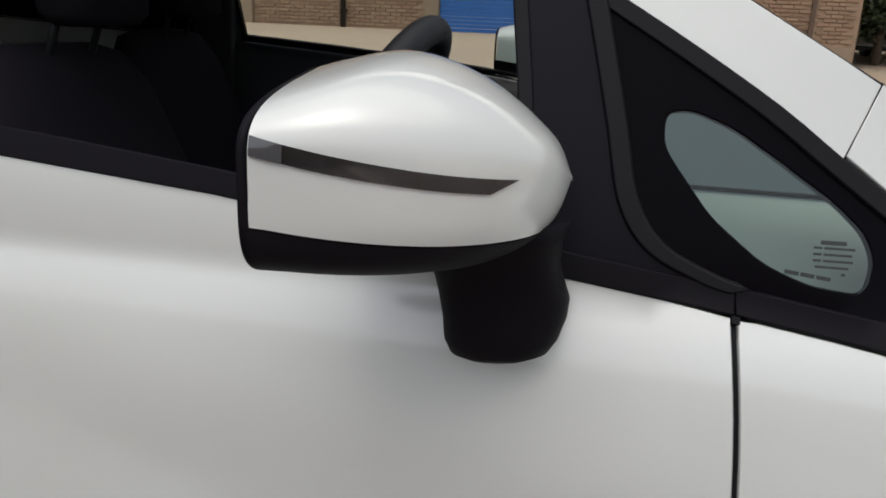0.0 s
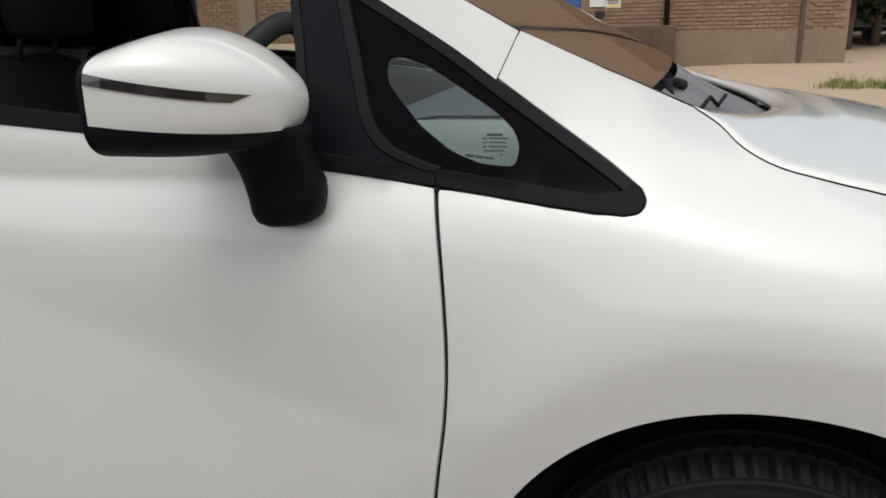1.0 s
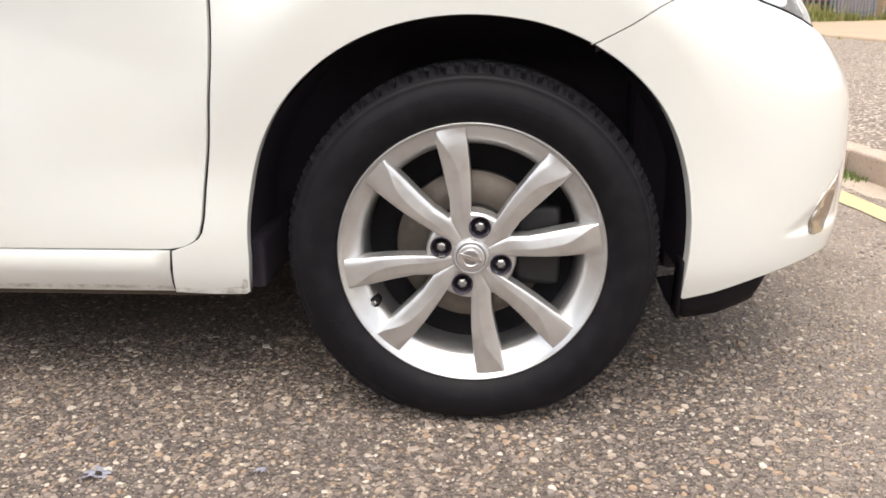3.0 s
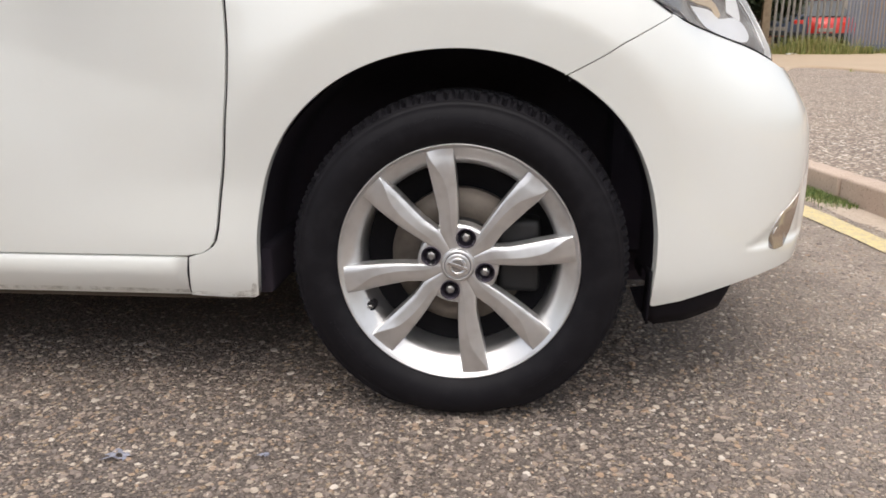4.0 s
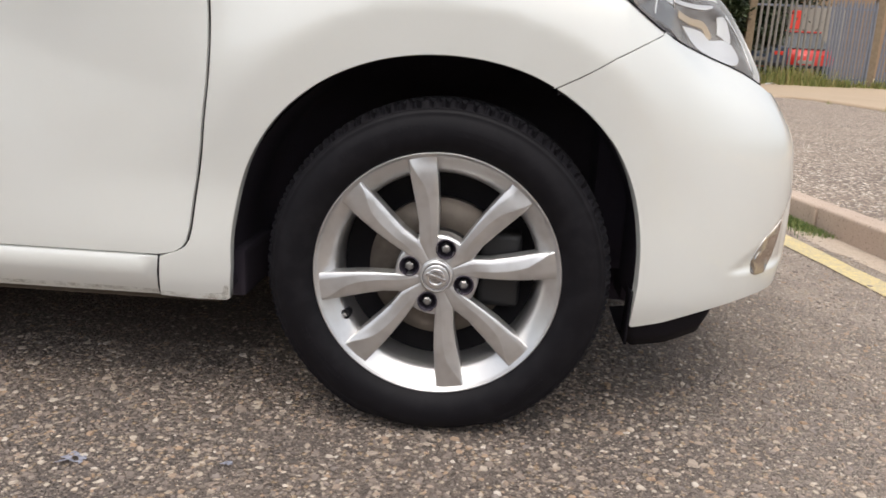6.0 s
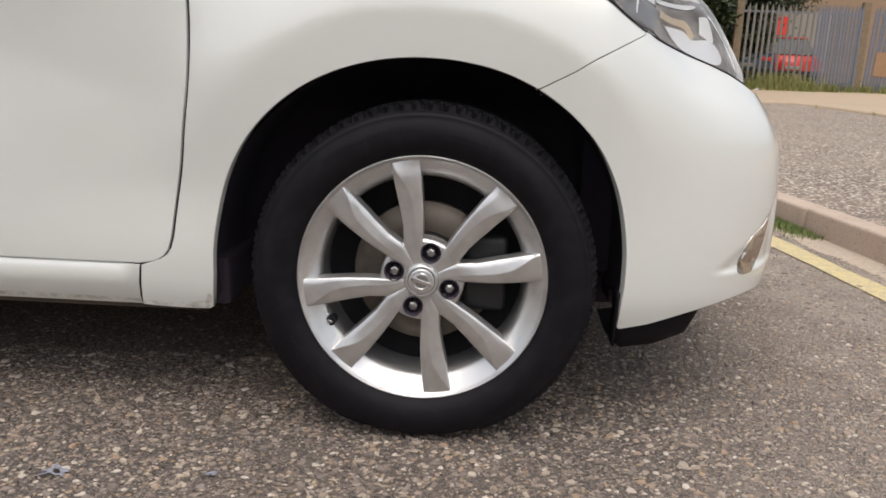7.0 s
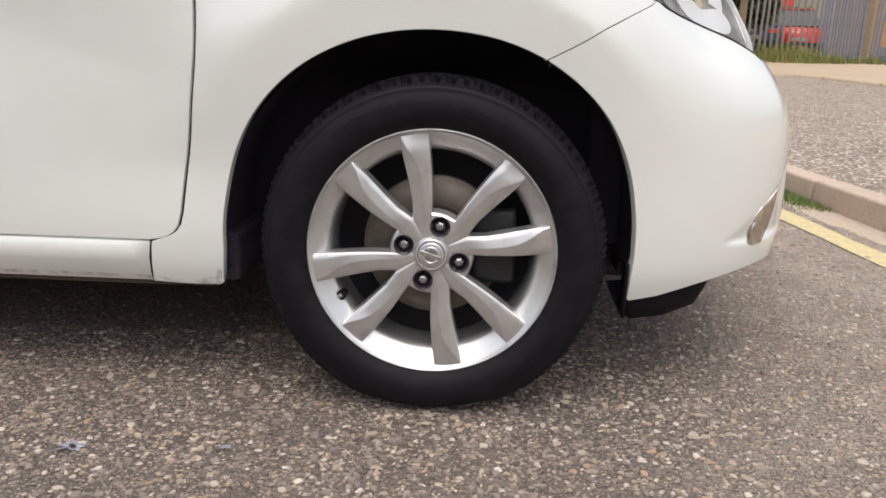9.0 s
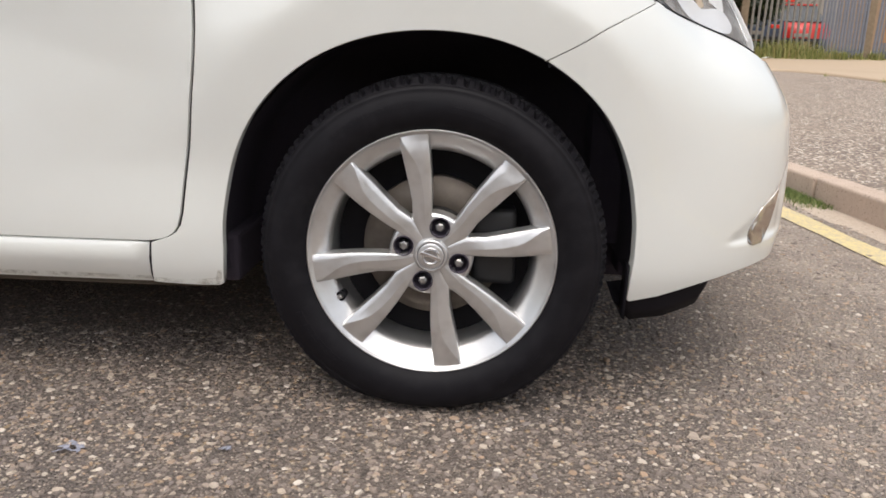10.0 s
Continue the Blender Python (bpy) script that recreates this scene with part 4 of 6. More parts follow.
# wheel housings, closed round the tyres
def housing(x0, side):
    bm = bmesh.new()
    n = 40
    rings = []
    for y in (.045, .075, .10, .26, .36):
        r = .383 if y < .05 else .390
        ring = []
        for k in range(n + 1):
            a = radians(-10 + 200*k/n)
            xx, zz = x0 - .004 + r*math.cos(a), .303 + r*math.sin(a)
            xx = min(xx, x0 + .372)
            yy = y if side > 0 else WIDTH - y
            ring.append(bm.verts.new((xx, yy, zz)))
        rings.append(ring)
    for r0, r1 in zip(rings, rings[1:]):
        for k in range(n):
            bm.faces.new((r0[k], r0[k + 1], r1[k + 1], r1[k]))
    bm.faces.new(rings[-1])
    return part("wheel_arch_liner", bm, M_LINER, car, "black felt arch liner", True)


for x0 in (0, -2.6):
    housing(x0, 1), housing(x0, -1)
# splash flap hanging before the wheel
bm = bmesh.new()
rows = []
for k in range(8):
    t = k/7
    rows.append([bm.verts.new((.352 - .003*t, .036 + w*.045, .285 - .100*t)) for w in (0, .5, 1)])
for a, b2 in zip(rows, rows[1:]):
    for j in range(2):
        bm.faces.new((a[j], a[j + 1], b2[j + 1], b2[j]))
part("splash_flap", bm, M_PLASTIC, car, "black splash flap", True).modifiers.new("thick", "SOLIDIFY").thickness = .004


# ---- underbody, lower lip, lamps ----
bm = bmesh.new()
box(bm, -3.05, .45, .40, WIDTH - .40, .150, .30, .03)
box(bm, -2.2, -.44, .11, WIDTH - .11, .188, .29, .03)
# two more blocks, added to keep light off the ground below
box(bm, .38, .48, .30, WIDTH - .30, .185, .23, .01)
box(bm, -.46, -.372, .10, .50, .205, .30, .01)
part("underbody", bm, M_LINER, car)
bm = bmesh.new()
box(bm, -2.15, -.40, .040, .050, .2125, .226, .002)
part("sill_flange", bm, M_FLANGE, car, "grimy seam flange under the sill")
bm = bmesh.new()
box(bm, -.47, -.42, .09, WIDTH - .09, .25, .86, .02)
box(bm, .30, .55, .30, WIDTH - .30, .25, .70, .03)
part("inner_structure", bm, M_LINER, car)
lip = []
for k in range(25):
    u = .36 + .185*k/24
    lip.append(u)
P0, N0 = skin(np.array(lip), np.full(25, .235))
verts, faces = [], []
for k in range(25):
    p, n = P0[k], N0[k]
    drop = .055*min(1, k/5 + .5)*min(1.0, (.12 + (24 - k)/2.5)**.5)
    zb = float(np.interp(lip[k], (.36, .45, .55, .9), (.225, .228, .25, .26)))
    for q, zz in ((.012, zb + .02), (.012, zb), (.018, zb - drop*.6), (.030, zb - drop), (.06, zb - drop), (.10, zb)):
        verts.append((p[0] - n[0]*q, p[1] - n[1]*q, zz))
for k in range(24):
    for j in range(5):
        a = k*6 + j
        faces.append((a, a + 6, a + 7, a + 1))
put("bumper_lip", mesh_of("bumper_lip", verts, faces, M_PLASTIC), car, "black flexible lip under the bumper")
bm = bmesh.new()
box(bm, .58, .63, .50, WIDTH - .50, .34, .60, .02)
part("grille", bm, M_GLOSS, car)

# headlamp: lens on the skin, ribbed bright bowl behind it
LAMP_UP = smooth_line([(.672, .655), (.722, .682), (.745, .73), (.745, .79), (.70, .842), (.60, .857), (.48, .864), (.376, .8760), (.29, .8885), (.235, .8975), (.1915, .8955)], 4)
lamp_outline = LAMP_LOW + LAMP_UP[1:-1]
LAMP_MID = (.42, .785)
for side in (1, -1):
    lens = skin_part("headlamp", panel(shift(lamp_outline, .0015), side, grid=.03 if side > 0 else .06, lip=.006), M_LENS, car, "clear headlamp lens")
    lens.visible_shadow = False
    small = [(LAMP_MID[0] + (u - LAMP_MID[0])*.995, LAMP_MID[1] + (z - LAMP_MID[1])*.988) for u, z in lamp_outline]
    skin_part("lamp_rim", panel(lamp_outline, side, lift=-.002, grid=.05, holes=[small], lip=.016), M_SILVER, lens, "silver inner wall of the lamp")
    skin_part("lamp_bowl", panel(lamp_outline, side, grid=.03, lift=-.013, lip=.002), M_SILVER, lens, "silver lamp bowl")
    # bright steps across the rear half, then a smooth bright strip below them
    rib_l = [(.2015, .8870), (.2030, .8750), (.2070, .8650), (.2155, .8550), (.2260, .8440), (.2395, .8320)]
    rib_r = [(.505, .8560), (.488, .8470), (.474, .8370), (.464, .8270), (.457, .8170), (.452, .8060)]

    def rib_at(k, t):
        bend = .005*math.sin(math.pi*t)*(1 - k/5)
        j = min(int(k), 4)
        l_, r_ = ([p[j][c] + (p[j + 1][c] - p[j][c])*(k - j) for c in (0, 1)] for p in (rib_l, rib_r))
        return (l_[0] + (r_[0] - l_[0])*t, l_[1] + (r_[1] - l_[1])*t + bend)
    for k in range(5):
        rib = [rib_at(k, t) for t in np.linspace(0, 1, 9)] + [rib_at(k + .90, t) for t in np.linspace(1, 0, 9)]
        skin_part("reflector_rib", panel(rib, side, grid=.05, lift=(-.0035, -.0050)[k % 2], lip=.008, round_=.0030), M_STEP, lens, "bright ribbed reflector")
    # light and dark pieces; several draw reflections and highlights in the bowl
    facets = (([rib_at(5, t) for t in np.linspace(0, 1, 7)] + [(.446, .790), (.400, .8015), (.369, .8070), (.318, .7945), (.2935, .7915), (.2680, .8085), (.2510, .8225)], -.0050, M_STEP, "smooth bright strip under the ribs"),
              ([(.318, .7930), (.369, .8060), (.390, .8012), (.379, .7960), (.331, .7830)], -.0060, M_BRONZE, "brown shaded facet"),
              ([(.391, .8005), (.440, .7945), (.452, .7790), (.428, .7460), (.373, .7625), (.333, .7820), (.381, .7955)], -.0062, M_DCHROME, "grey lower reflector facet"),
              ([(.3915, .8000), (.3945, .7995), (.3800, .7710), (.3770, .7720)], -.0052, M_STEP, "thin bright line drawing a highlight"),
              ([(.510, .856), (.490, .846), (.468, .824), (.459, .800), (.455, .780), (.431, .745), (.47, .718), (.56, .690), (.655, .660), (.708, .684), (.734, .73), (.737, .79), (.69, .836), (.60, .850)], -.0085, M_BRONZE, "warm tinted front reflector"),
              (smooth_line([(.515, .851), (.590, .846), (.665, .832), (.690, .815), (.62, .817), (.565, .815), (.550, .832)], 3), -.0078, M_SILVER, "silver upper reflector"),
              (smooth_line([(.464, .803), (.527, .7995), (.624, .803), (.569, .792), (.495, .7935), (.459, .797)], 3), -.0070, M_STEP, "bright patch drawing a reflection"),
              (smooth_line([(.470, .783), (.504, .772), (.548, .768), (.560, .742), (.540, .737), (.536, .754), (.496, .761), (.462, .770)], 3), -.0074, M_TAN, "tan reflector edge"),
              (smooth_line([(.470, .7555), (.527, .749), (.548, .734), (.598, .736), (.628, .728), (.636, .704), (.598, .692), (.510, .714), (.484, .733)], 3), -.0070, M_STEP, "bright crescent reflector"),
              (smooth_line([(.614, .780), (.655, .781), (.646, .756), (.624, .731), (.604, .738), (.584, .747)], 3), -.0072, M_SILVER, "silver streak drawing a reflection"),
              (smooth_line([(.668, .785), (.690, .752), (.697, .730), (.692, .704), (.686, .680)], 3) + smooth_line([(.693, .678), (.700, .703), (.706, .730), (.700, .755), (.682, .787)], 3), -.0070, M_STEP, "bright line drawing the edge highlight"),
              (smooth_line([(.684, .787), (.702, .755), (.708, .730), (.702, .703), (.695, .678)], 3) + smooth_line([(.703, .690), (.714, .712), (.720, .734), (.716, .762), (.700, .788)], 3), -.0068, M_DCHROME, "grey line drawn beside the edge highlight"))
    for outline_, dep, mat, lab in facets:
        skin_part("lamp_facet", panel(outline_, side, grid=.014 if side > 0 else .05, lift=dep, lip=.0010 if dep < -.0065 else .004, round_=.0008), mat, lens, lab)
    hole = [(.512 + .036*math.cos(2*math.pi*k/20) + .008*math.sin(2*math.pi*k/20), .8235 + .0115*math.sin(2*math.pi*k/20)) for k in range(20)]
    skin_part("bulb_holder", panel(hole, side, grid=.012, lift=-.0060, lip=.002, round_=.0008), M_SEAL, lens, "black round bulb holder")
    # fog lamp trim
    fog = rounded([(.6015, .322), (.604, .3125), (.617, .3065), (.645, .3078), (.678, .328), (.697, .360), (.716, .400), (.678, .392), (.632, .377), (.614, .3535), (.605, .338)], .006)
    fg = skin_part("fog_lamp_trim", panel(fog, side, lift=.002, grid=.03, lip=.012), M_DULLCHROME, car, "chrome fog lamp trim")
    fog_lens = [(.628 + .0165*math.cos(2*math.pi*k/20) + .004*math.sin(2*math.pi*k/20), .3335 + .0170*math.sin(2*math.pi*k/20)) for k in range(20)]
    skin_part("fog_lamp", panel(fog_lens, side, lift=.0042, grid=.01, lip=.004, round_=.003), M_DULLCHROME, fg, "round fog lamp lens")

# wiper well behind the bonnet and the wiper arms
v, f = across([Vector(p) for p in ((-.142, .226, 1.034), (-.125, .219, 1.022), (-.105, .212, 1.010), (-.080, .203, .992), (-.064, .199, .983))], [.010, -.012, -.036, -.060, -.066], [.055, .09, .14, .205, .235], 40)
put("scuttle_panel", mesh_of("scuttle_panel", v, f, M_GREYPLASTIC), car, "grey plastic scuttle below the windscreen")
bm = bmesh.new()
tube(bm, [(-.078, .30, 1.006), (-.056, .39, 1.016), (-.043, .40, 1.002), (-.028, .44, 1.014)], .0032)
tube(bm, [(-.116, .30, 1.012), (-.121, .305, 1.026), (-.125, .31, 1.048)], .0065)
tube(bm, [(-.125, .31, 1.046), (-.110, .36, 1.042), (-.098, .40, 1.034)], [.005, .007, .009])
tube(bm, [(-.126, .31, 1.046), (-.150, .36, 1.052), (-.165, .42, 1.060)], .004)
part("wiper", bm, M_SEAL, car, "black wiper arm", True)


# ---- door mirrors ----
def mirror(side):
    """The housing is a deep bowl, open to the rear, on a waisted black foot."""
    my = (lambda y: y) if side > 0 else (lambda y: WIDTH - y)
    back = 0.0 if side > 0 else -.12
    xr, L = -.739, .184
    nu, nv = 80, 34
    bm = bmesh.new()
    grid = []
    for i in range(nv + 1):
        t = math.sin((math.pi/2)*i/nv)
        yo = float(spl((0, .25, .456, .65, .83, .93, .98, 1), (-.185, -.177, -.162, -.137, -.099, -.066, -.037, -.012), t))
        yi = float(spl((0, .5, .83, .95, 1), (.055, .050, .030, .010, -.010), t))
        top = float(spl((0, .16, .32, .5, .7, .85, .95, 1), (1.128, 1.1360, 1.1405, 1.1345, 1.117, 1.096, 1.076, 1.055), t))
        low = float(spl((0, .5, .75, .9, .97, 1), (1.000, .997, 1.002, 1.016, 1.033, 1.053), t))
        mid = 1.062 - .008*t
        row = []
        for k in range(nu):
            ph = 2*math.pi*k/nu
            c, q = math.cos(ph), math.sin(ph)
            e = .36 + .28*t
            if q < 0:
                e += .16
            a = math.copysign(abs(c)**e, c)
            y = (yo + yi)/2 + (yi - yo)/2*a
            if q > 0:   # the top falls from a crest towards the outer edge
                crest = top - .019*(1 - t**3)*max(0.0, (-.045 - y)/.14)**1.2 - .010*max(0.0, (y + .045)/.1)**2
                z = mid + (crest - mid)*q**e
            else:
                z = mid + (low - mid)*abs(q)**e
            row.append(bm.verts.new((xr + back + L*t, my(y), z)))
        grid.append(row)
    rim_line = [(my(q.co.y), q.co.z) for q in grid[0]]
    for r0, r1 in zip(grid, grid[1:]):
        for k in range(nu):
            bm.faces.new((r0[k], r0[(k + 1) % nu], r1[(k + 1) % nu], r1[k]))
    bmesh.ops.remove_doubles(bm, verts=bm.verts[:], dist=1e-5)
    bmesh.ops.recalc_face_normals(bm, faces=bm.faces[:])
    core = Vector((xr + back + .06, my(-.06), 1.062))
    if sum((q.calc_center_median() - core).dot(q.normal) for q in bm.faces) < 0:
        bmesh.ops.reverse_faces(bm, faces=bm.faces[:])
    low_n = Vector((.13, 0, 1)).normalized()
    low_c = Vector((-.66 + back, 0, 1.0330))
    body_bm, foot_bm, ind = bm, bm.copy(), bm.copy()
    bmesh.ops.bisect_plane(body_bm, geom=body_bm.verts[:] + body_bm.edges[:] + body_bm.faces[:], plane_co=low_c, plane_no=low_n, clear_inner=True)
    bmesh.ops.bisect_plane(foot_bm, geom=foot_bm.verts[:] + foot_bm.edges[:] + foot_bm.faces[:], plane_co=low_c - low_n*.0015, plane_no=low_n, clear_outer=True)
    bmesh.ops.bisect_plane(body_bm, geom=body_bm.verts[:] + body_bm.edges[:] + body_bm.faces[:], plane_co=(-.7325 + back, 0, 0), plane_no=(1, 0, 0), clear_inner=True)
    rim_bm = ind.copy()
    bmesh.ops.bisect_plane(rim_bm, geom=rim_bm.verts[:] + rim_bm.edges[:] + rim_bm.faces[:], plane_co=(-.7340 + back, 0, 0), plane_no=(1, 0, 0), clear_outer=True)
    holder = new("door_mirror")
    holder.parent = car
    tagged(holder, "white door mirror with black foot")
    for nm, shell, mat, lab in (("mirror_cover", body_bm, M_PAINT, "white mirror cover"), ("mirror_base", foot_bm, M_PLASTIC, "black lower shell")):
        md = part(nm, shell, mat, holder, lab, True).modifiers.new("thick", "SOLIDIFY")
        md.thickness, md.use_rim = .003, False
    part("mirror_rim", rim_bm, M_PLASTIC, holder, "black rear edge", True).modifiers.new("thick", "SOLIDIFY").thickness = .004
    # indicator strip
    bmesh.ops.bisect_plane(ind, geom=ind.verts[:] + ind.edges[:] + ind.faces[:], plane_co=(-.735 + back, 0, 1.0965), plane_no=Vector((.203, 0, 1)).normalized(), clear_outer=True)
    bmesh.ops.bisect_plane(ind, geom=ind.verts[:] + ind.edges[:] + ind.faces[:], plane_co=(-.735 + back, 0, 1.0855), plane_no=Vector((.195, 0, 1)).normalized(), clear_inner=True)
    bmesh.ops.bisect_plane(ind, geom=ind.verts[:] + ind.edges[:] + ind.faces[:], plane_co=(-.7315 + back, 0, 0), plane_no=(1, 0, 0), clear_inner=True)
    bmesh.ops.bisect_plane(ind, geom=ind.verts[:] + ind.edges[:] + ind.faces[:], plane_co=(-.586 + back, 0, 1.0662), plane_no=Vector((.40, 0, -.92)).normalized(), clear_outer=True)
    bmesh.ops.bisect_plane(ind, geom=ind.verts[:] + ind.edges[:] + ind.faces[:], plane_co=(0, my(-.07), 0), plane_no=(0, 1 if side > 0 else -1, 0), clear_outer=True)
    ind.normal_update()
    for vv in ind.verts:
        vv.co += vv.normal*.0015
    clear = ind.copy()
    bmesh.ops.bisect_plane(clear, geom=clear.verts[:] + clear.edges[:] + clear.faces[:], plane_co=(-.712 + back, 0, 0), plane_no=(1, 0, 0), clear_outer=True)
    clear.normal_update()
    for vv in clear.verts:
        vv.co += vv.normal*.0006
    part("clear_lens", clear, M_CLEAREND, holder, "clear rear end of the indicator", True)
    md = part("indicator", ind, M_SMOKE, holder, "smoked indicator strip", True).modifiers.new("thick", "SOLIDIFY")
    md.thickness, md.use_rim = .003, False
    bmg = bmesh.new()
    mid_z, mid_y = 1.062, -.062
    ring0 = [bmg.verts.new((-.7290 + back, my(mid_y + (y - mid_y)*.93), mid_z + (z - mid_z)*.93)) for y, z in rim_line]
    bmg.faces.new(ring0)
    part("mirror_glass", bmg, M_MIRROR, holder)
    # foot
    bmf = bmesh.new()
    rings = []
    secs = ((-.616, -.024, 1.024, .064, .040), (-.614, -.016, 1.005, .057, .036), (-.611, -.006, .985, .053, .032), (-.606, .002, .965, .052, .030), (-.602, .008, .948, .053, .031), (-.601, .012, .930, .051, .033), (-.603, .016, .911, .048, .034), (-.604, .020, .898, .042, .033), (-.605, .024, .891, .030, .027))
    for x, y, z, a, b2 in secs:
        ring = []
        for k in range(32):
            ph = 2*math.pi*k/32
            cc, ss = math.cos(ph), math.sin(ph)
            dx = math.copysign(abs(cc)**.75, cc)*a
            ring.append(bmf.verts.new((x + back + dx, my(y + math.copysign(abs(ss)**.75, ss)*b2), z + .10*dx*step(1.0, .90, z))))
        rings.append(ring)
    for r0, r1 in zip(rings, rings[1:]):
        for k in range(32):
            bmf.faces.new((r0[k], r0[(k + 1) % 32], r1[(k + 1) % 32], r1[k]))
    bmf.faces.new(rings[-1]), bmf.faces.new(rings[0])
    bmesh.ops.recalc_face_normals(bmf, faces=bmf.faces[:])
    part("mirror_foot", bmf, M_PLASTIC, holder, "waisted black mirror foot", True)


mirror(1), mirror(-1)


# ---- inside the cabin ----
def loft(bm, secs):
    """Closed rounded sections one on another: (centre, half x, half y) at heights."""
    rings = []
    for x, y, z, a, b2, tilt in secs:
        ring = []
        for k in range(28):
            ph = 2*math.pi*k/28
            cc, ss = math.cos(ph), math.sin(ph)
            ring.append(bm.verts.new((x + math.copysign(abs(cc)**.6, cc)*a, y + math.copysign(abs(ss)**.6, ss)*b2, z + tilt*cc*a)))
        rings.append(ring)
    for r0, r1 in zip(rings, rings[1:]):
        for k in range(28):
            bm.faces.new((r0[k], r0[(k + 1) % 28], r1[(k + 1) % 28], r1[k]))
    bm.faces.new(rings[0][::-1]), bm.faces.new(rings[-1])


for y, sx in ((.49, -.09), (WIDTH - .47, -.34)):
    seat = new("front_seat")
    seat.location = (sx, 0, .02)
    seat.parent = car
    tagged(seat, "dark cloth front seat with headrest")
    bm = bmesh.new()
    loft(bm, [(-.98, y, .42, .26, .22, 0), (-.98, y, .50, .28, .24, .06), (-.98, y, .55, .27, .23, .08), (-.98, y, .57, .22, .19, .08)])
    part("seat_cushion", bm, M_FABRIC, seat, "", True)
    bm = bmesh.new()
    loft(bm, [(-1.17, y, .50, .07, .20, 0), (-1.19, y, .65, .08, .235, 0), (-1.23, y, .85, .075, .235, 0), (-1.27, y, 1.0, .06, .20, 0), (-1.285, y, 1.06, .045, .15, 0), (-1.29, y, 1.075, .02, .10, 0)])
    part("backrest", bm, M_FABRIC, seat, "", True)
    bm = bmesh.new()
    loft(bm, [(-1.20, y, 1.105, .035, .07, 0), (-1.20, y, 1.122, .050, .090, 0), (-1.205, y, 1.19, .052, .100, 0), (-1.21, y, 1.26, .045, .092, 0), (-1.215, y, 1.285, .025, .065, 0)])
    part("headrest", bm, M_FABRIC, seat, "", True)
    for s in (-.05, .05):
        bm = bmesh.new()
        tube(bm, [(-1.26, y + s, 1.03), (-1.215, y + s, 1.16)], .006)
        part("headrest_post", bm, M_BLACKIRON, seat, "", True)
bm = bmesh.new()
box(bm, -2.35, -1.75, .15, WIDTH - .15, .40, .60, .06, 3)
box(bm, -2.45, -2.28, .15, WIDTH - .15, .55, 1.02, .05, 3)
part("rear_bench", bm, M_FABRIC, car, "dark cloth rear bench", True)
wheel = new("steering_wheel")
wheel.parent = car
tilt = pose(-.852, .43, .980, 0, -62, 0)
bm = bmesh.new()
tube(bm, [tuple(tilt @ Vector((.185*math.cos(2*math.pi*k/48), .185*math.sin(2*math.pi*k/48), 0))) for k in range(49)], .019, 12, False)
part("steering_rim", bm, M_DASH, wheel, "black grained steering rim", True)
bm = bmesh.new()
box(bm, -.06, .06, -.08, .08, -.02, .03, .02, 3, tilt)
box(bm, -.02, .02, -.18, .18, -.008, .012, .006, 2, tilt)
part("steering_boss", bm, M_DASH, wheel, "", True)
bm = bmesh.new()
v0 = []
for y in np.linspace(.15, WIDTH - .15, 13):
    e = 1 - (2*(y - .15)/(WIDTH - .30) - 1)**2
    v0.append([bm.verts.new((x + .09*e*q, y, z)) for x, z, q in ((-.68, .55, 0), (-.66, .80, 0), (-.63, .88, .2), (-.55, .912, .4), (-.42, .914, .7), (-.28, .914, .9), (-.17, .930, 1))])
for a, b2 in zip(v0, v0[1:]):
    for j in range(6):
        bm.faces.new((a[j], a[j + 1], b2[j + 1], b2[j]))
bmesh.ops.recalc_face_normals(bm, faces=bm.faces[:])
part("dashboard", bm, M_DASH, car, "dark grained dashboard", True).modifiers.new("thick", "SOLIDIFY").thickness = .02
bm = bmesh.new()
pad = []
for y, z in ((.085, .930), (.12, .945), (.18, .975), (.23, .994), (.25, .997), (.258, .985), (.26, .93)):
    pad.append([bm.verts.new((x, y, z - dz)) for x, dz in ((-.56, .012), (-.54, .002), (-.46, 0), (-.32, 0), (-.20, .002), (-.17, .010))])
for a, b2 in zip(pad, pad[1:]):
    for j in range(5):
        bm.faces.new((a[j], a[j + 1], b2[j + 1], b2[j]))
part("dash_pad", bm, M_DASHTOP, car, "pale grey dash top", True)
bm = bmesh.new()
tube(bm, [(-.56, .262, .987), (-.46, .262, .9995), (-.32, .262, .9995), (-.20, .262, .9975), (-.17, .262, .989)], .0028, 6)
part("dash_edge", bm, M_SEAL, car, "dark edge of the dash top", True)
# blue-grey sheet added over the dash, filling the view through the corner pane
bm = bmesh.new()
pad = []
for y in np.linspace(.27, WIDTH - .16, 10):
    pad.append([bm.verts.new((x, y, z)) for x, z in ((-.66, .93), (-.645, .965), (-.55, .984), (-.27, .990), (-.17, 1.008), (-.150, 1.030))])
for a, b2 in zip(pad, pad[1:]):
    for j in range(5):
        bm.faces.new((a[j], a[j + 1], b2[j + 1], b2[j]))
part("dash_fill", bm, M_DASHFILL, car, "blue-grey sheet added over the dash", True)
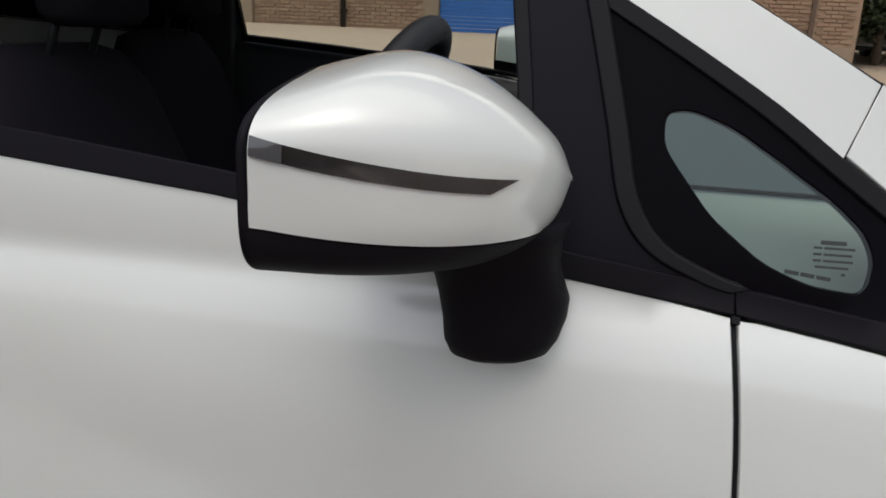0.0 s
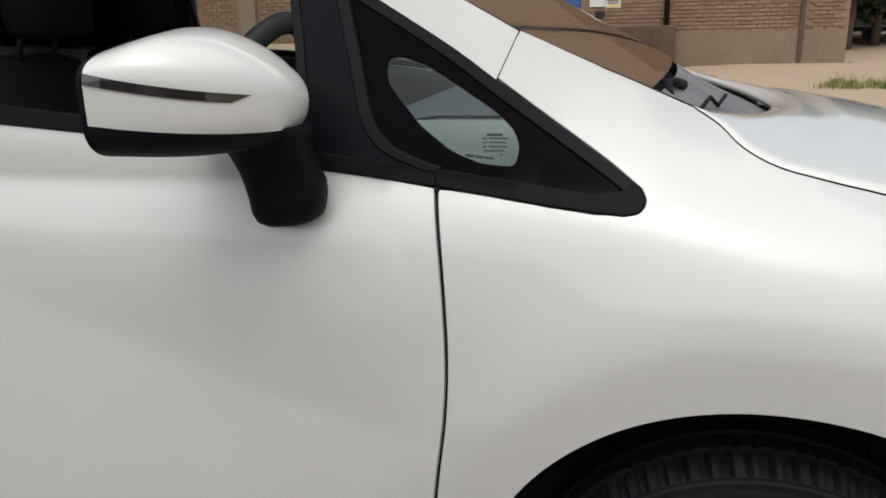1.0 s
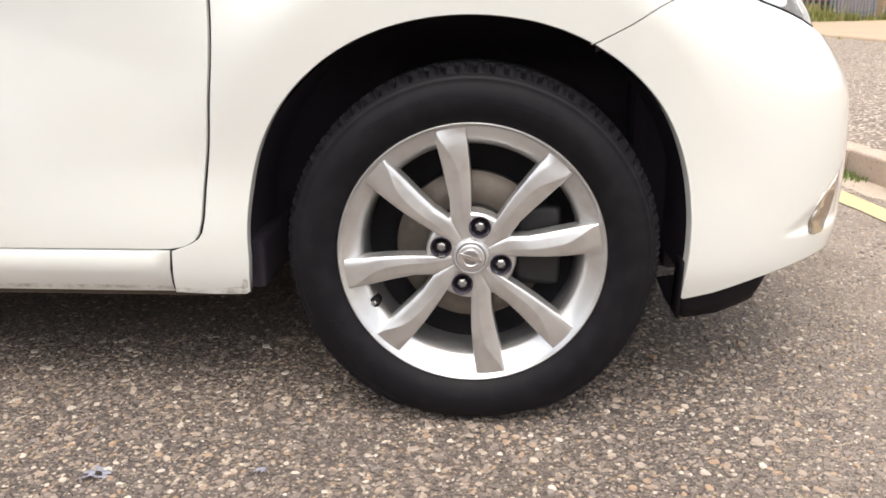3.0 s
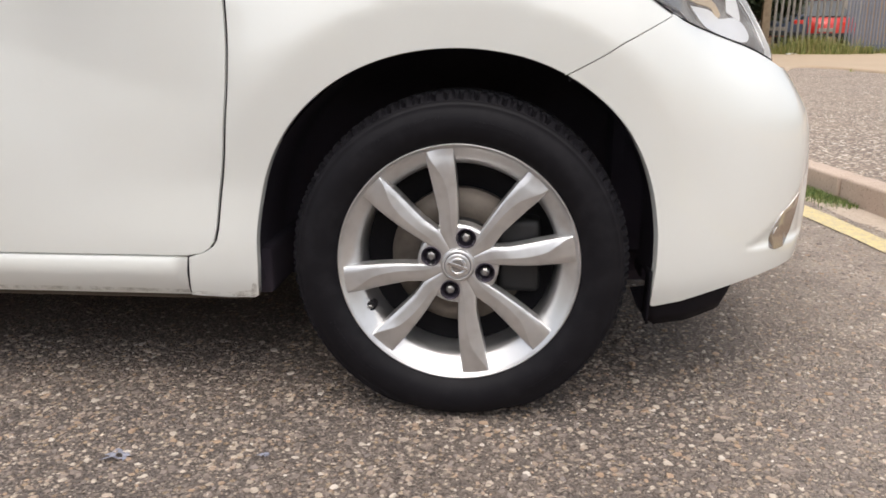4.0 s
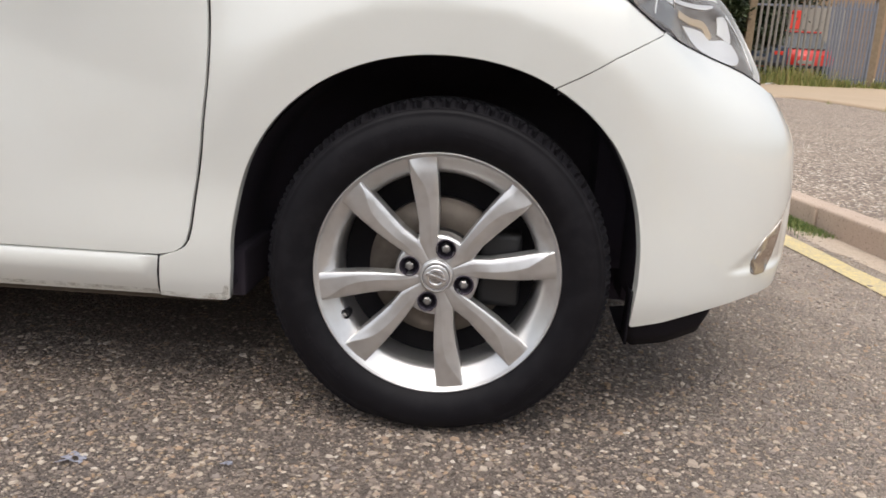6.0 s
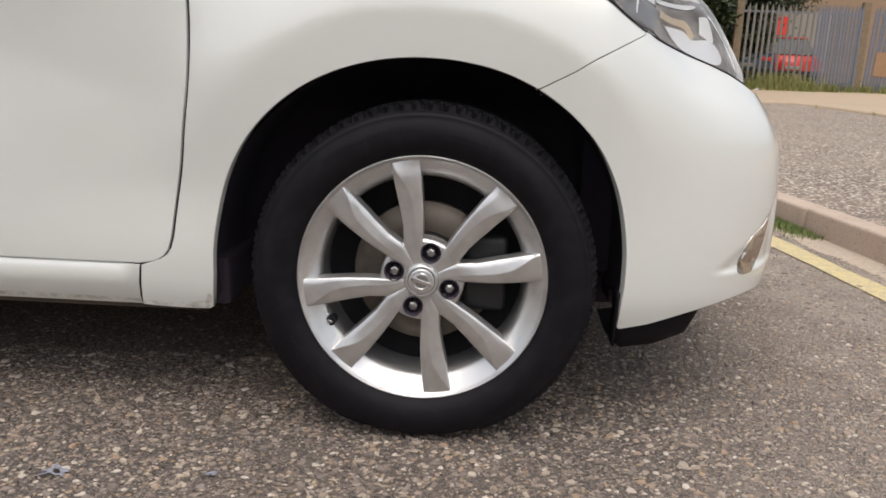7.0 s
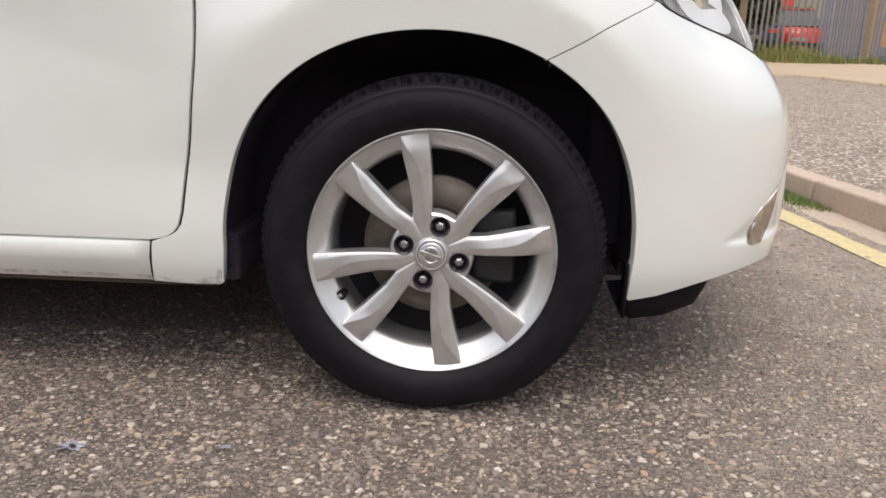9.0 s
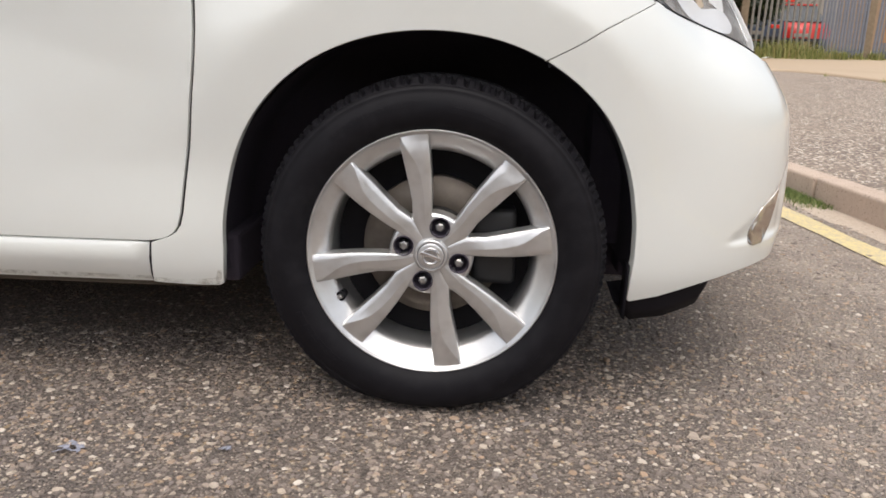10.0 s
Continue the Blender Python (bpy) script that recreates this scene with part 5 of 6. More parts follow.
for side in (1, -1):
    yy = (lambda y: y) if side > 0 else (lambda y: WIDTH - y)
    bm = bmesh.new()
    vs = []
    for x in np.linspace(-1.60, -.45, 12):
        zt = float(np.interp(x, (-1.62, -1.047, -.556, -.40), (1.062, 1.021, .958, .940)))
        yo = float(body(x, zt)[1])
        vs.append([bm.verts.new(p) for p in ((x, yy(yo + .012), zt - .004), (x, yy(yo + .030), zt), (x, yy(yo + .050), zt - .004), (x, yy(yo + .062), zt - .03), (x, yy(yo + .07), .70), (x, yy(yo + .075), .32))])
    for a, b2 in zip(vs, vs[1:]):
        for j in range(5):
            bm.faces.new((a[j], a[j + 1], b2[j + 1], b2[j]))
    bmesh.ops.recalc_face_normals(bm, faces=bm.faces[:])
    part("door_trim", bm, M_DASH, car, "black door card", True)
    bm = bmesh.new()
    box(bm, -1.73, -1.60, yy(.075), yy(.13), .35, 1.46, .015)
    part("pillar_trim", bm, M_DASH, car, "dark inner pillar trim", True)
bm = bmesh.new()
roofv = [p + Vector((0, .03, -.03)) for p in roof_edge]
v, f = across(roofv, [.03]*6, [.08, .04, 0, 0, -.03, -.05])
put("headlining", mesh_of("headlining", v, f, M_FABRIC), car)
bm = bmesh.new()
box(bm, -2.30, -.45, .08, WIDTH - .08, .30, .33)
part("cabin_floor", bm, M_FABRIC, car)


# ---- the ground ----
KERB_X = 1.548
RUN = -.125


def kerb_x(y):
    """The kerb's face; it runs slightly askew to the car."""
    return KERB_X + RUN*(np.clip(y, -12, 4.5) - 1.9)


def ground_z(x, y):
    return .10*step(5, 16, y)


def sheet(name, xs, ys, fz, mat, kind_label):
    verts, faces = [], []
    for y in ys:
        for x in xs:
            verts.append((x, y, fz(x, y)))
    n = len(xs)
    for j in range(len(ys) - 1):
        for i in range(n - 1):
            a = j*n + i
            faces.append((a, a + 1, a + n + 1, a + n))
    return tagged(put(name, mesh_of(name, verts, faces, mat)), kind_label, kind="structure")


far = [-400, -60, -30, -15]
sheet("ground", far + list(np.linspace(-12, 1.6, 30)) + [3, 6, 10, 20, 60, 400], [-400, -60, -20, -8] + list(np.linspace(-6, 20, 53)) + [30, 60, 400], lambda x, y: ground_z(x, y), M_ASPHALT, "worn asphalt with exposed stones")


# sandy concrete beyond and in front of the wall
sheet("yard", [2.0, 2.5, 3, 4, 5, 6, 8, 12, 30], [-30, -10, -4] + list(np.linspace(-2, 9.3, 20)), lambda x, y: .080 + ground_z(x, y), M_SAND, "sandy worn concrete")
sheet("yard", [-30, -14] + list(np.linspace(-10, 16, 40)) + [30, 60], list(np.linspace(9.3, 44, 44)), lambda x, y: .022 + ground_z(x, y) + .14*float(step(16, 22, y)) + .058*float(step(1.0, 1.6, x)), M_SAND, "sandy worn concrete yard")
# stony asphalt raised behind the kerb
EDGE = [(float(kerb_x(9)) + .13, 7.4), (2.5, 7.9), (3.4, 9.5), (4.3, 11.7), (4.75, 12.75), (5.0, 12.95), (5.25, 12.7), (5.45, 12.1), (5.65, 10.5), (5.9, 8.0), (6.1, 4.0), (6.3, -2.0), (6.5, -30.0)]
bm = bmesh.new()
ring = [bm.verts.new((x, y, .095 + float(ground_z(x, y)))) for x, y in [(float(kerb_x(-30)) + .13, -30.0)] + [(float(kerb_x(y)) + .13, float(y)) for y in (-12, -6, -2, 0, 1, 2, 3, 4, 4.5, 6, 7.2)] + [(a[0] + (b2[0] - a[0])*k/4, a[1] + (b2[1] - a[1])*k/4) for a, b2 in zip(EDGE, EDGE[1:]) for k in range(4)] + [EDGE[-1]]]
f = bm.faces.new(ring)
bmesh.ops.triangulate(bm, faces=[f])
tagged(part("pavement", bm, M_STONY, None, "", True), "raised stony asphalt behind the kerb", kind="structure")
bm = bmesh.new()
far_line = smooth_line([(3.4, 9.5), (4.3, 11.7), (4.75, 12.75), (5.0, 12.95), (5.25, 12.7), (5.45, 12.1), (5.65, 10.5), (5.9, 8.0), (6.1, 4.0)], 4)
tube(bm, [(x + .02, y + .02, .088 + float(ground_z(x, y))) for x, y in far_line], .05, 8)
tagged(part("edging", bm, M_SAND, None, "", True), "pale concrete edging along the asphalt", kind="structure")


# kerb stones
kerb = tagged(new("kerb"), "row of weathered concrete kerb stones", kind="structure")
bm = bmesh.new()
box(bm, 0, .125, 0, .90, -.12, .105, .014, 3)
for vv in bm.verts:
    vv.co += Vector((noise.noise(vv.co*9)*.004, 0, noise.noise(vv.co*7 + Vector((3, 0, 0)))*.004))
kerb_me = bpy.data.meshes.new("kerb_stone")
bm.to_mesh(kerb_me), bm.free(), kerb_me.materials.append(M_KERB)
kerb_me.polygons.foreach_set("use_smooth", [True]*len(kerb_me.polygons))
for k in range(-7, 12):
    y = 2.17 + .908*k
    put("kerb_stone", kerb_me, kerb, m=pose(kerb_x(y) + random.uniform(-.003, .003), y, ground_z(0, y) + random.uniform(-.004, .003), 0, 0, (7.1 if y < 4.3 else 0) + random.uniform(-.3, .3)))
bm = bmesh.new()
vs = []
for k in range(441):
    y = -8 + 22*k/440
    w = .053 + .006*noise.noise(Vector((0, y*3, 0))) + .004*noise.noise(Vector((3, y*17, 0)))
    x = kerb_x(y + .2) - .216 + .006*noise.noise(Vector((5, y*2, 0)))
    vs.append((bm.verts.new((x - w, y, .004 + ground_z(0, y))), bm.verts.new((x + w, y, .004 + ground_z(0, y)))))
for a, b2 in zip(vs, vs[1:]):
    bm.faces.new((a[0], a[1], b2[1], b2[0]))
tagged(part("yellow_line", bm, M_YELLOW), "worn yellow line painted on the asphalt", kind="structure")


bm = bmesh.new()
vs = []
for k in range(480):
    y = -6 + 16*k/479
    w = .05 + .03*noise.noise(Vector((2, y*2.3, 0))) + .016*noise.noise(Vector((8, y*14, 0)))
    vs.append((bm.verts.new((kerb_x(y) - .05 - w*1.6, y, .0010 + ground_z(0, y))), bm.verts.new((kerb_x(y) + .02, y, .006 + ground_z(0, y)))))
for a, b2 in zip(vs, vs[1:]):
    bm.faces.new((a[0], a[1], b2[1], b2[0]))
tagged(part("gutter_dirt", bm, M_GRIT, None, "", True), "sandy grit along the kerb foot", kind="structure")


def blades(name, mat, n, where, h0, h1, wid, label, cat, seed=1):
    """Tufts of blades, each a bent tapering strip."""
    rnd = random.Random(seed)
    verts, faces = [], []
    for _ in range(n):
        x, y, z = where(rnd)
        a, h, w = rnd.uniform(0, 6.28), rnd.uniform(h0, h1), wid*rnd.uniform(.6, 1.3)
        dx, dy, lean = math.cos(a), math.sin(a), rnd.uniform(.1, .7)*h
        b = len(verts)
        for t in (0, .5, 1):
            cx, cy, cz = x + dx*lean*t*t, y + dy*lean*t*t, z + h*t*(1 - .15*t)
            ww = w*(1 - t*.9)/2
            verts += [(cx - dy*ww, cy + dx*ww, cz), (cx + dy*ww, cy - dx*ww, cz)]
        faces += [(b, b + 1, b + 3, b + 2), (b + 2, b + 3, b + 5, b + 4)]
    return tagged(put(name, mesh_of(name, verts, faces, mat)), label, cat, kind="stuff")


def kerb_tuft(r):
    y = r.triangular(1.95, 4.0, 2.25)
    return float(kerb_x(y)) + .004 - abs(r.gauss(0, .055)), y, 0


blades("grass", M_GRASS, 8000, kerb_tuft, .010, .038, .004, "green grass growing at the kerb foot", "grass", 3)


# stones of the worn surface, near the car
def stones():
    rnd = np.random.default_rng(7)
    n = 92000
    x, y = rnd.uniform(-1.5, 2.4, n), rnd.uniform(-.9, 2.4, n)
    keep = ~((x > -3) & (x < .25) & (y > .35) & (y < 1.4)) & ~((x > kerb_x(y) - .02) & (x < kerb_x(y) + .16)) & ~((x > kerb_x(y) - .275) & (x < kerb_x(y) - .165) & (rnd.uniform(0, 1, n) < .7))
    keep &= (rnd.uniform(0, 1, n) < np.where(y < .5, 1, np.where(x > .3, .6, .12)))
    x, y = x[keep], y[keep]
    n = len(x)
    r = (.0020 + .0098*rnd.beta(1.1, 3.2, n))*np.where(rnd.uniform(0, 1, n) < .03, 1.5, 1)
    base = np.where(x > kerb_x(y) + .06, .095, 0)
    k = 6
    ang = np.linspace(0, 2*np.pi, k, endpoint=False)[None, :] + rnd.uniform(0, 6.28, (n, 1))
    el, rot_ = rnd.uniform(.45, 1, (n, 1)), rnd.uniform(0, 6.28, (n, 1))
    jag = rnd.uniform(.66, 1.2, (n, k))
    tip, way = rnd.uniform(0, .45, (n, 1)), rnd.uniform(0, 6.28, (n, 1))

    def ring(s, h):
        cx, cy = np.cos(ang)*jag*s*r[:, None], np.sin(ang)*jag*el*s*r[:, None]
        px, py = cx*np.cos(rot_) - cy*np.sin(rot_), cx*np.sin(rot_) + cy*np.cos(rot_)
        up = (base + h)[:, None] + np.maximum(h, 0)[:, None]*tip*np.cos(ang - way)
        return np.stack([x[:, None] + px, y[:, None] + py, up], -1)
    hh = r*rnd.uniform(.10, .38, n)
    v = np.concatenate([ring(1.0, -.0005*np.ones(n)), ring(.78, hh)], 1)
    verts = v.reshape(-1, 3)
    b = (np.arange(n)*2*k)[:, None]
    i, j = np.arange(k), (np.arange(k) + 1) % k
    quads = np.stack([b + i, b + j, b + k + j, b + k + i], -1).reshape(-1, 4)
    tops = (b + k + i).reshape(-1, k)
    me = bpy.data.meshes.new("aggregate")
    me.from_pydata(verts.tolist(), [], quads.tolist() + tops.tolist())
    me.materials.append(M_STONES)
    return tagged(put("aggregate", me), "small pale and brown stones set in asphalt", "gravel", kind="stuff")


stones()


def scrap(x, y, size, seed, z=0.0, mat=M_SCRAP, label="crumpled bluish plastic scrap on the asphalt"):
    """A crumpled bit of thin plastic lying on the road."""
    rnd = random.Random(seed)
    bm = bmesh.new()
    rows = [[bm.verts.new((x + size*(i/6 - .5)*(1 + .3*rnd.uniform(-1, 1)), y + size*.55*(j/4 - .5)*(1 + .5*rnd.uniform(-1, 1)), z + .004 + size*.22*rnd.random()*(1 - abs(i - 3)/4))) for j in range(5)] for i in range(7)]
    for a, b2 in zip(rows, rows[1:]):
        for j in range(4):
            if rnd.random() > .12:
                bm.faces.new((a[j], b2[j], b2[j + 1], a[j + 1]))
    ob = part("plastic_scrap", bm, mat)
    ob.modifiers.new("thick", "SOLIDIFY").thickness = .0006
    return tagged(ob, label, "litter", "scraps on the road")


scrap(-.572, -.199, .040, 2), scrap(-.320, -.174, .018, 5)
scrap(6.92, 19.35, .26, 9, .022 + .10 + .14*float(step(16, 22, 19.35)) + .058, M_SIGNWHITE, "crumpled white litter below the fence")

# ---- unseen wall added behind the camera to cut the low sky light ----
bm = bmesh.new()
box(bm, -14, 12, -9.4, -9.0, -.2, 2.6)
tagged(part("wall_south", bm, M_RENDER), "unseen plain wall added behind the camera", kind="structure")

# ---- the brick building ----
WALL_Y, WALL_Z = 16.0, .10
wall = tagged(new("wall_north"), "old brown brick wall with rendered plinth", kind="structure")
bm = bmesh.new()
for x0, x1 in ((-16, -4.44), (-1.1, 3.90)):
    box(bm, x0, x1, WALL_Y + .02, WALL_Y + .35, 0, 7.5)
box(bm, -4.44, -1.1, WALL_Y + .02, WALL_Y + .35, 3.2, 7.5)
part("wall_core", bm, M_MORTAR, wall)
bm = bmesh.new()
box(bm, .70, 3.86, WALL_Y - .015, WALL_Y + .03, 0, .80, .006)
part("plinth", bm, M_RENDER, wall, "stained rendered plinth")
bm = bmesh.new()
box(bm, 3.02, 3.10, WALL_Y - .06, WALL_Y + .03, 0, 7.5, .006)
part("pier", bm, M_DARKBRICK, wall, "narrow brick pier")
bm = bmesh.new()
box(bm, -8.65, -8.25, WALL_Y - .10, WALL_Y + .03, 0, 7.5, .01)
part("pier", bm, M_RENDER, wall, "rendered wall pier")
bm = bmesh.new()
box(bm, -.50, .70, WALL_Y - .5, WALL_Y + .02, 0, .95, .02)
tagged(part("low_wall", bm, M_DARKBRICK), "low dark stained brick wall at the door", "wall")
bm = bmesh.new()
box(bm, 3.66, 3.90, WALL_Y + .36, WALL_Y + 9, 0, 7.5)
part("return_wall", bm, M_MORTAR, wall)
# the yard stands higher before the blue door
bm = bmesh.new()
box(bm, -16, -.43, 4.2, WALL_Y - .004, -.1, .74, .02)
tagged(part("raised_yard", bm, M_SAND), "raised sandy concrete yard before the blue door", kind="structure")
# blue roller door
door = tagged(new("door_1"), "blue ribbed roller door in the brick wall", kind="structure")
bm = bmesh.new()
box(bm, 0, 3.02, -.012, .02, -.036, .036, .008, 2)
slat = bpy.data.meshes.new("slat")
bm.to_mesh(slat), bm.free(), slat.materials.append(M_BLUE)
for k in range(40):
    put("slat", slat, door, m=pose(-4.15, WALL_Y + .10, WALL_Z + .06 + .078*k))
bm = bmesh.new()
box(bm, -4.45, -4.16, WALL_Y - .02, WALL_Y + .2, 0, 3.2, .01)
part("door_jamb", bm, M_RENDER, door)
bm = bmesh.new()
box(bm, -1.14, -1.06, WALL_Y - .02, WALL_Y + .2, 0, 3.2, .01)
part("door_jamb", bm, M_RENDER, door)
# downpipes and signs
for x, z1, zb in ((.54, 7.3, .95), (-6.2, 7.3, .70)):
    bm = bmesh.new()
    tube(bm, [(x, WALL_Y - .09, zb), (x, WALL_Y - .09, z1)], .055, 14)
    for z in (1.05, 2.4):
        box(bm, x - .07, x + .07, WALL_Y - .13, WALL_Y + .01, z, z + .05, .01)
    tagged(part("downpipe", bm, M_BLACKIRON, None, "", True), "black iron downpipe on the brick wall", "pipe")


def sign(x0, x1, z0, z1, mat, label, bars):
    s = thing("sign", label, "sign")
    bm = bmesh.new()
    box(bm, x0, x1, WALL_Y - .016, WALL_Y - .004, z0, z1, .002)
    part("sign_plate", bm, mat, s)
    for bx0, bx1, bz0, bz1, bmat in bars:
        bm = bmesh.new()
        box(bm, bx0, bx1, WALL_Y - .020, WALL_Y - .015, bz0, bz1)
        part("sign_bar", bm, bmat, s)


sign(-.97, -.67, 1.34, 1.87, M_SIGNWHITE, "plain white notice plate on the wall", [])
sign(-.66, -.36, 1.31, 1.86, M_SIGNWHITE, "white warning notice with yellow base on the wall", [(-.64, -.38, 1.325, 1.36, M_SIGNYELLOW), (-.62, -.40, 1.39, 1.405, M_INK), (-.62, -.40, 1.42, 1.43, M_INK)])
sign(-4.95, -4.53, 1.40, 1.75, M_SIGNYELLOW, "yellow and red notice plate by the blue door", [(-4.93, -4.55, 1.41, 1.45, M_INK), (-4.93, -4.55, 1.65, 1.73, M_SIGNRED)])
# warning triangle
tri = thing("warning_triangle", "black flame triangle on a white notice", "sign")
bm = bmesh.new()
for a, b2 in (((-.62, 1.46), (-.40, 1.46)), ((-.40, 1.46), (-.51, 1.66)), ((-.51, 1.66), (-.62, 1.46))):
    tube(bm, [(a[0], WALL_Y - .02, a[1]), (b2[0], WALL_Y - .02, b2[1])], .010, 6)
part("triangle_outline", bm, M_INK, tri)
bm = bmesh.new()
tube(bm, [(-.51, WALL_Y - .02, 1.48), (-.51, WALL_Y - .02, 1.53), (-.50, WALL_Y - .02, 1.59)], [.03, .025, .004], 8)
part("triangle_mark", bm, M_INK, tri)
bm = bmesh.new()
box(bm, -.86, -.68, WALL_Y - .10, WALL_Y - .005, 1.12, 1.27, .03)
tagged(part("wall_lamp", bm, M_BLACKIRON), "small dark fitting on the brick wall", "lamp")

# ---- fence ----
FY = 20.0
fence = thing("fence", "galvanised palisade fence with pointed slats", "fence")


def fence_z(y=20.0):
    return .022 + .10 + .14*float(step(16, 22, y)) + .10


fz0 = fence_z(FY) - .042
bm = bmesh.new()
vs = [(-.033, 0), (-.012, -.018), (.012, -.018), (.033, 0)]
lo = [bm.verts.new((x, y, .05)) for x, y in vs]
hi = [bm.verts.new((x, y, 2.0)) for x, y in vs]
tip = [bm.verts.new((x*.25, y, 2.12)) for x, y in vs]
for k in range(3):
    bm.faces.new((lo[k], lo[k + 1], hi[k + 1], hi[k]))
    bm.faces.new((hi[k], hi[k + 1], tip[k + 1], tip[k]))
pale = bpy.data.meshes.new("pale")
bm.to_mesh(pale), bm.free(), pale.materials.append(M_GALV)
FX0 = 6.62
pale_bright = pale.copy()
pale_bright.materials[0] = M_BLEACHED
for k in range(12):
    put("pale", pale_bright, fence, m=pose(FX0 + .147*k, FY - .03, fz0 + random.uniform(-.03, .03), 0, random.uniform(-1.2, 1.2), 0))
bm = bmesh.new()
box(bm, FX0 - .1, 8.32, FY - .008, FY + .03, fz0 + 1.90, fz0 + 1.95)
part("rail", bm, M_GALV, fence, "dark upper rail")
bm = bmesh.new()
box(bm, FX0 - .1, 8.32, FY - .008, FY + .03, fz0 + .10, fz0 + .15)
part("rail", bm, M_GALV, fence, "dark lower rail")
for x in (6.42, 9.56):
    bm = bmesh.new()
    box(bm, x - .10, x + .10, FY - .04, FY + .12, fz0 - .3, fz0 + 2.22, .02)
    part("post", bm, M_TIMBER, fence, "brown weathered post")
# two gates with close-set slats; the second hangs askew
for x0, count, lean in ((8.38, 14, 0), (9.72, 60, 2.5)):
    gate = thing("gate", "blue-grey palisade gate with close slats" if not lean else "leaning palisade gate with a rusty sheet", "gate", "gates of the fence", pose(x0, FY - .05, fz0, 0, lean, 0))
    for k in range(count):
        put("pale", pale, gate, m=pose(.082*k, random.uniform(-.008, .008), random.uniform(-.02, .02), 0, random.uniform(-.5, .5), 0))
    for z in (.16, 1.88):
        bm = bmesh.new()
        box(bm, -.02, .082*count - .06, .01, .05, z, z + .05)
        part("rail", bm, M_GALV, gate)
    if lean:
        bm = bmesh.new()
        box(bm, .16, 1.5, -.040, -.024, .42, 1.02, .004)
        part("sheet", bm, M_RUST, gate, "rusty brown sheet")

clump_rnd = random.Random(44)
CLUMPS = [(clump_rnd.uniform(6.5, 9.3), clump_rnd.uniform(.05, .55), clump_rnd.uniform(.05, .22)) for _ in range(26)] + [(clump_rnd.uniform(9.2, 16), clump_rnd.uniform(.03, .25), clump_rnd.uniform(.04, .14)) for _ in range(18)]


def fence_clump(r):
    x, off, w = r.choice(CLUMPS)
    return r.gauss(x, w), FY - .04 - abs(r.gauss(off, w*.6)), fz0 - .03


blades("weeds", M_WEED, 2600, lambda r: (r.uniform(6.2, 16), FY - .05 - abs(r.gauss(0, .22)), fz0 - .02), .02, .10, .018, "rough short grass along the fence foot", "weeds", 5)
blades("weeds", M_WEED, 3600, fence_clump, .05, .30, .024, "uneven yellow-green weeds at the fence foot", "weeds", 15)
blades("weeds", M_WEED, 1300, lambda r: (r.gauss(7.55, .45), FY - .10 - abs(r.gauss(0, .25)), fz0 - .02), .08, .58, .022, "tall green weeds at the fence foot", "weeds", 16)
blades("weeds", M_WEED, 4200, lambda r: (r.uniform(6.6, 12.5), r.uniform(FY + .15, 23.8), fz0 - .04), .08, .36, .03, "rough yellow-green grass behind the fence", "weeds", 17)
for wx, wy in ((5.33, 11.7), (5.62, 10.4)):
    blades("weed_sprig", M_WEED, 22, lambda r: (r.gauss(wx, .03), r.gauss(wy, .03), float(ground_z(wx, wy)) + .075), .03, .11, .012, "small weed growing in the sandy edge", "weeds", int(wx*10))
YARD_CLUMPS = [(clump_rnd.uniform(2.45, 3.4), clump_rnd.gauss(11.2, .35), clump_rnd.uniform(.05, .16)) for _ in range(12)]


def yard_clump(r):
    x, y, w = r.choice(YARD_CLUMPS)
    return r.gauss(x, w), r.gauss(y, w), .14


blades("weeds", M_WEED, 1700, yard_clump, .02, .13, .014, "patch of dry weeds in the sandy yard", "weeds", 6)
blades("weeds", M_WEED, 160, yard_clump, .06, .26, .014, "taller dry weeds in the sandy yard", "weeds", 7)
blades("weeds", M_WEED, 420, lambda r: (.9 + 3.1*abs(math.sin(3*r.gauss(0, 1)))**.7, WALL_Y - .04 - abs(r.gauss(0, .05)), .13), .02, .11, .015, "thin weeds along the wall foot", "weeds", 8)


# rough ground rising behind the fence
sheet("bank", list(np.linspace(4.5, 30, 12)), list(np.linspace(20.6, 40, 14)), lambda x, y: fz0 - .05 + .15*float(step(20.6, 24.5, y)), M_SAND, "sandy ground rising behind the fence")


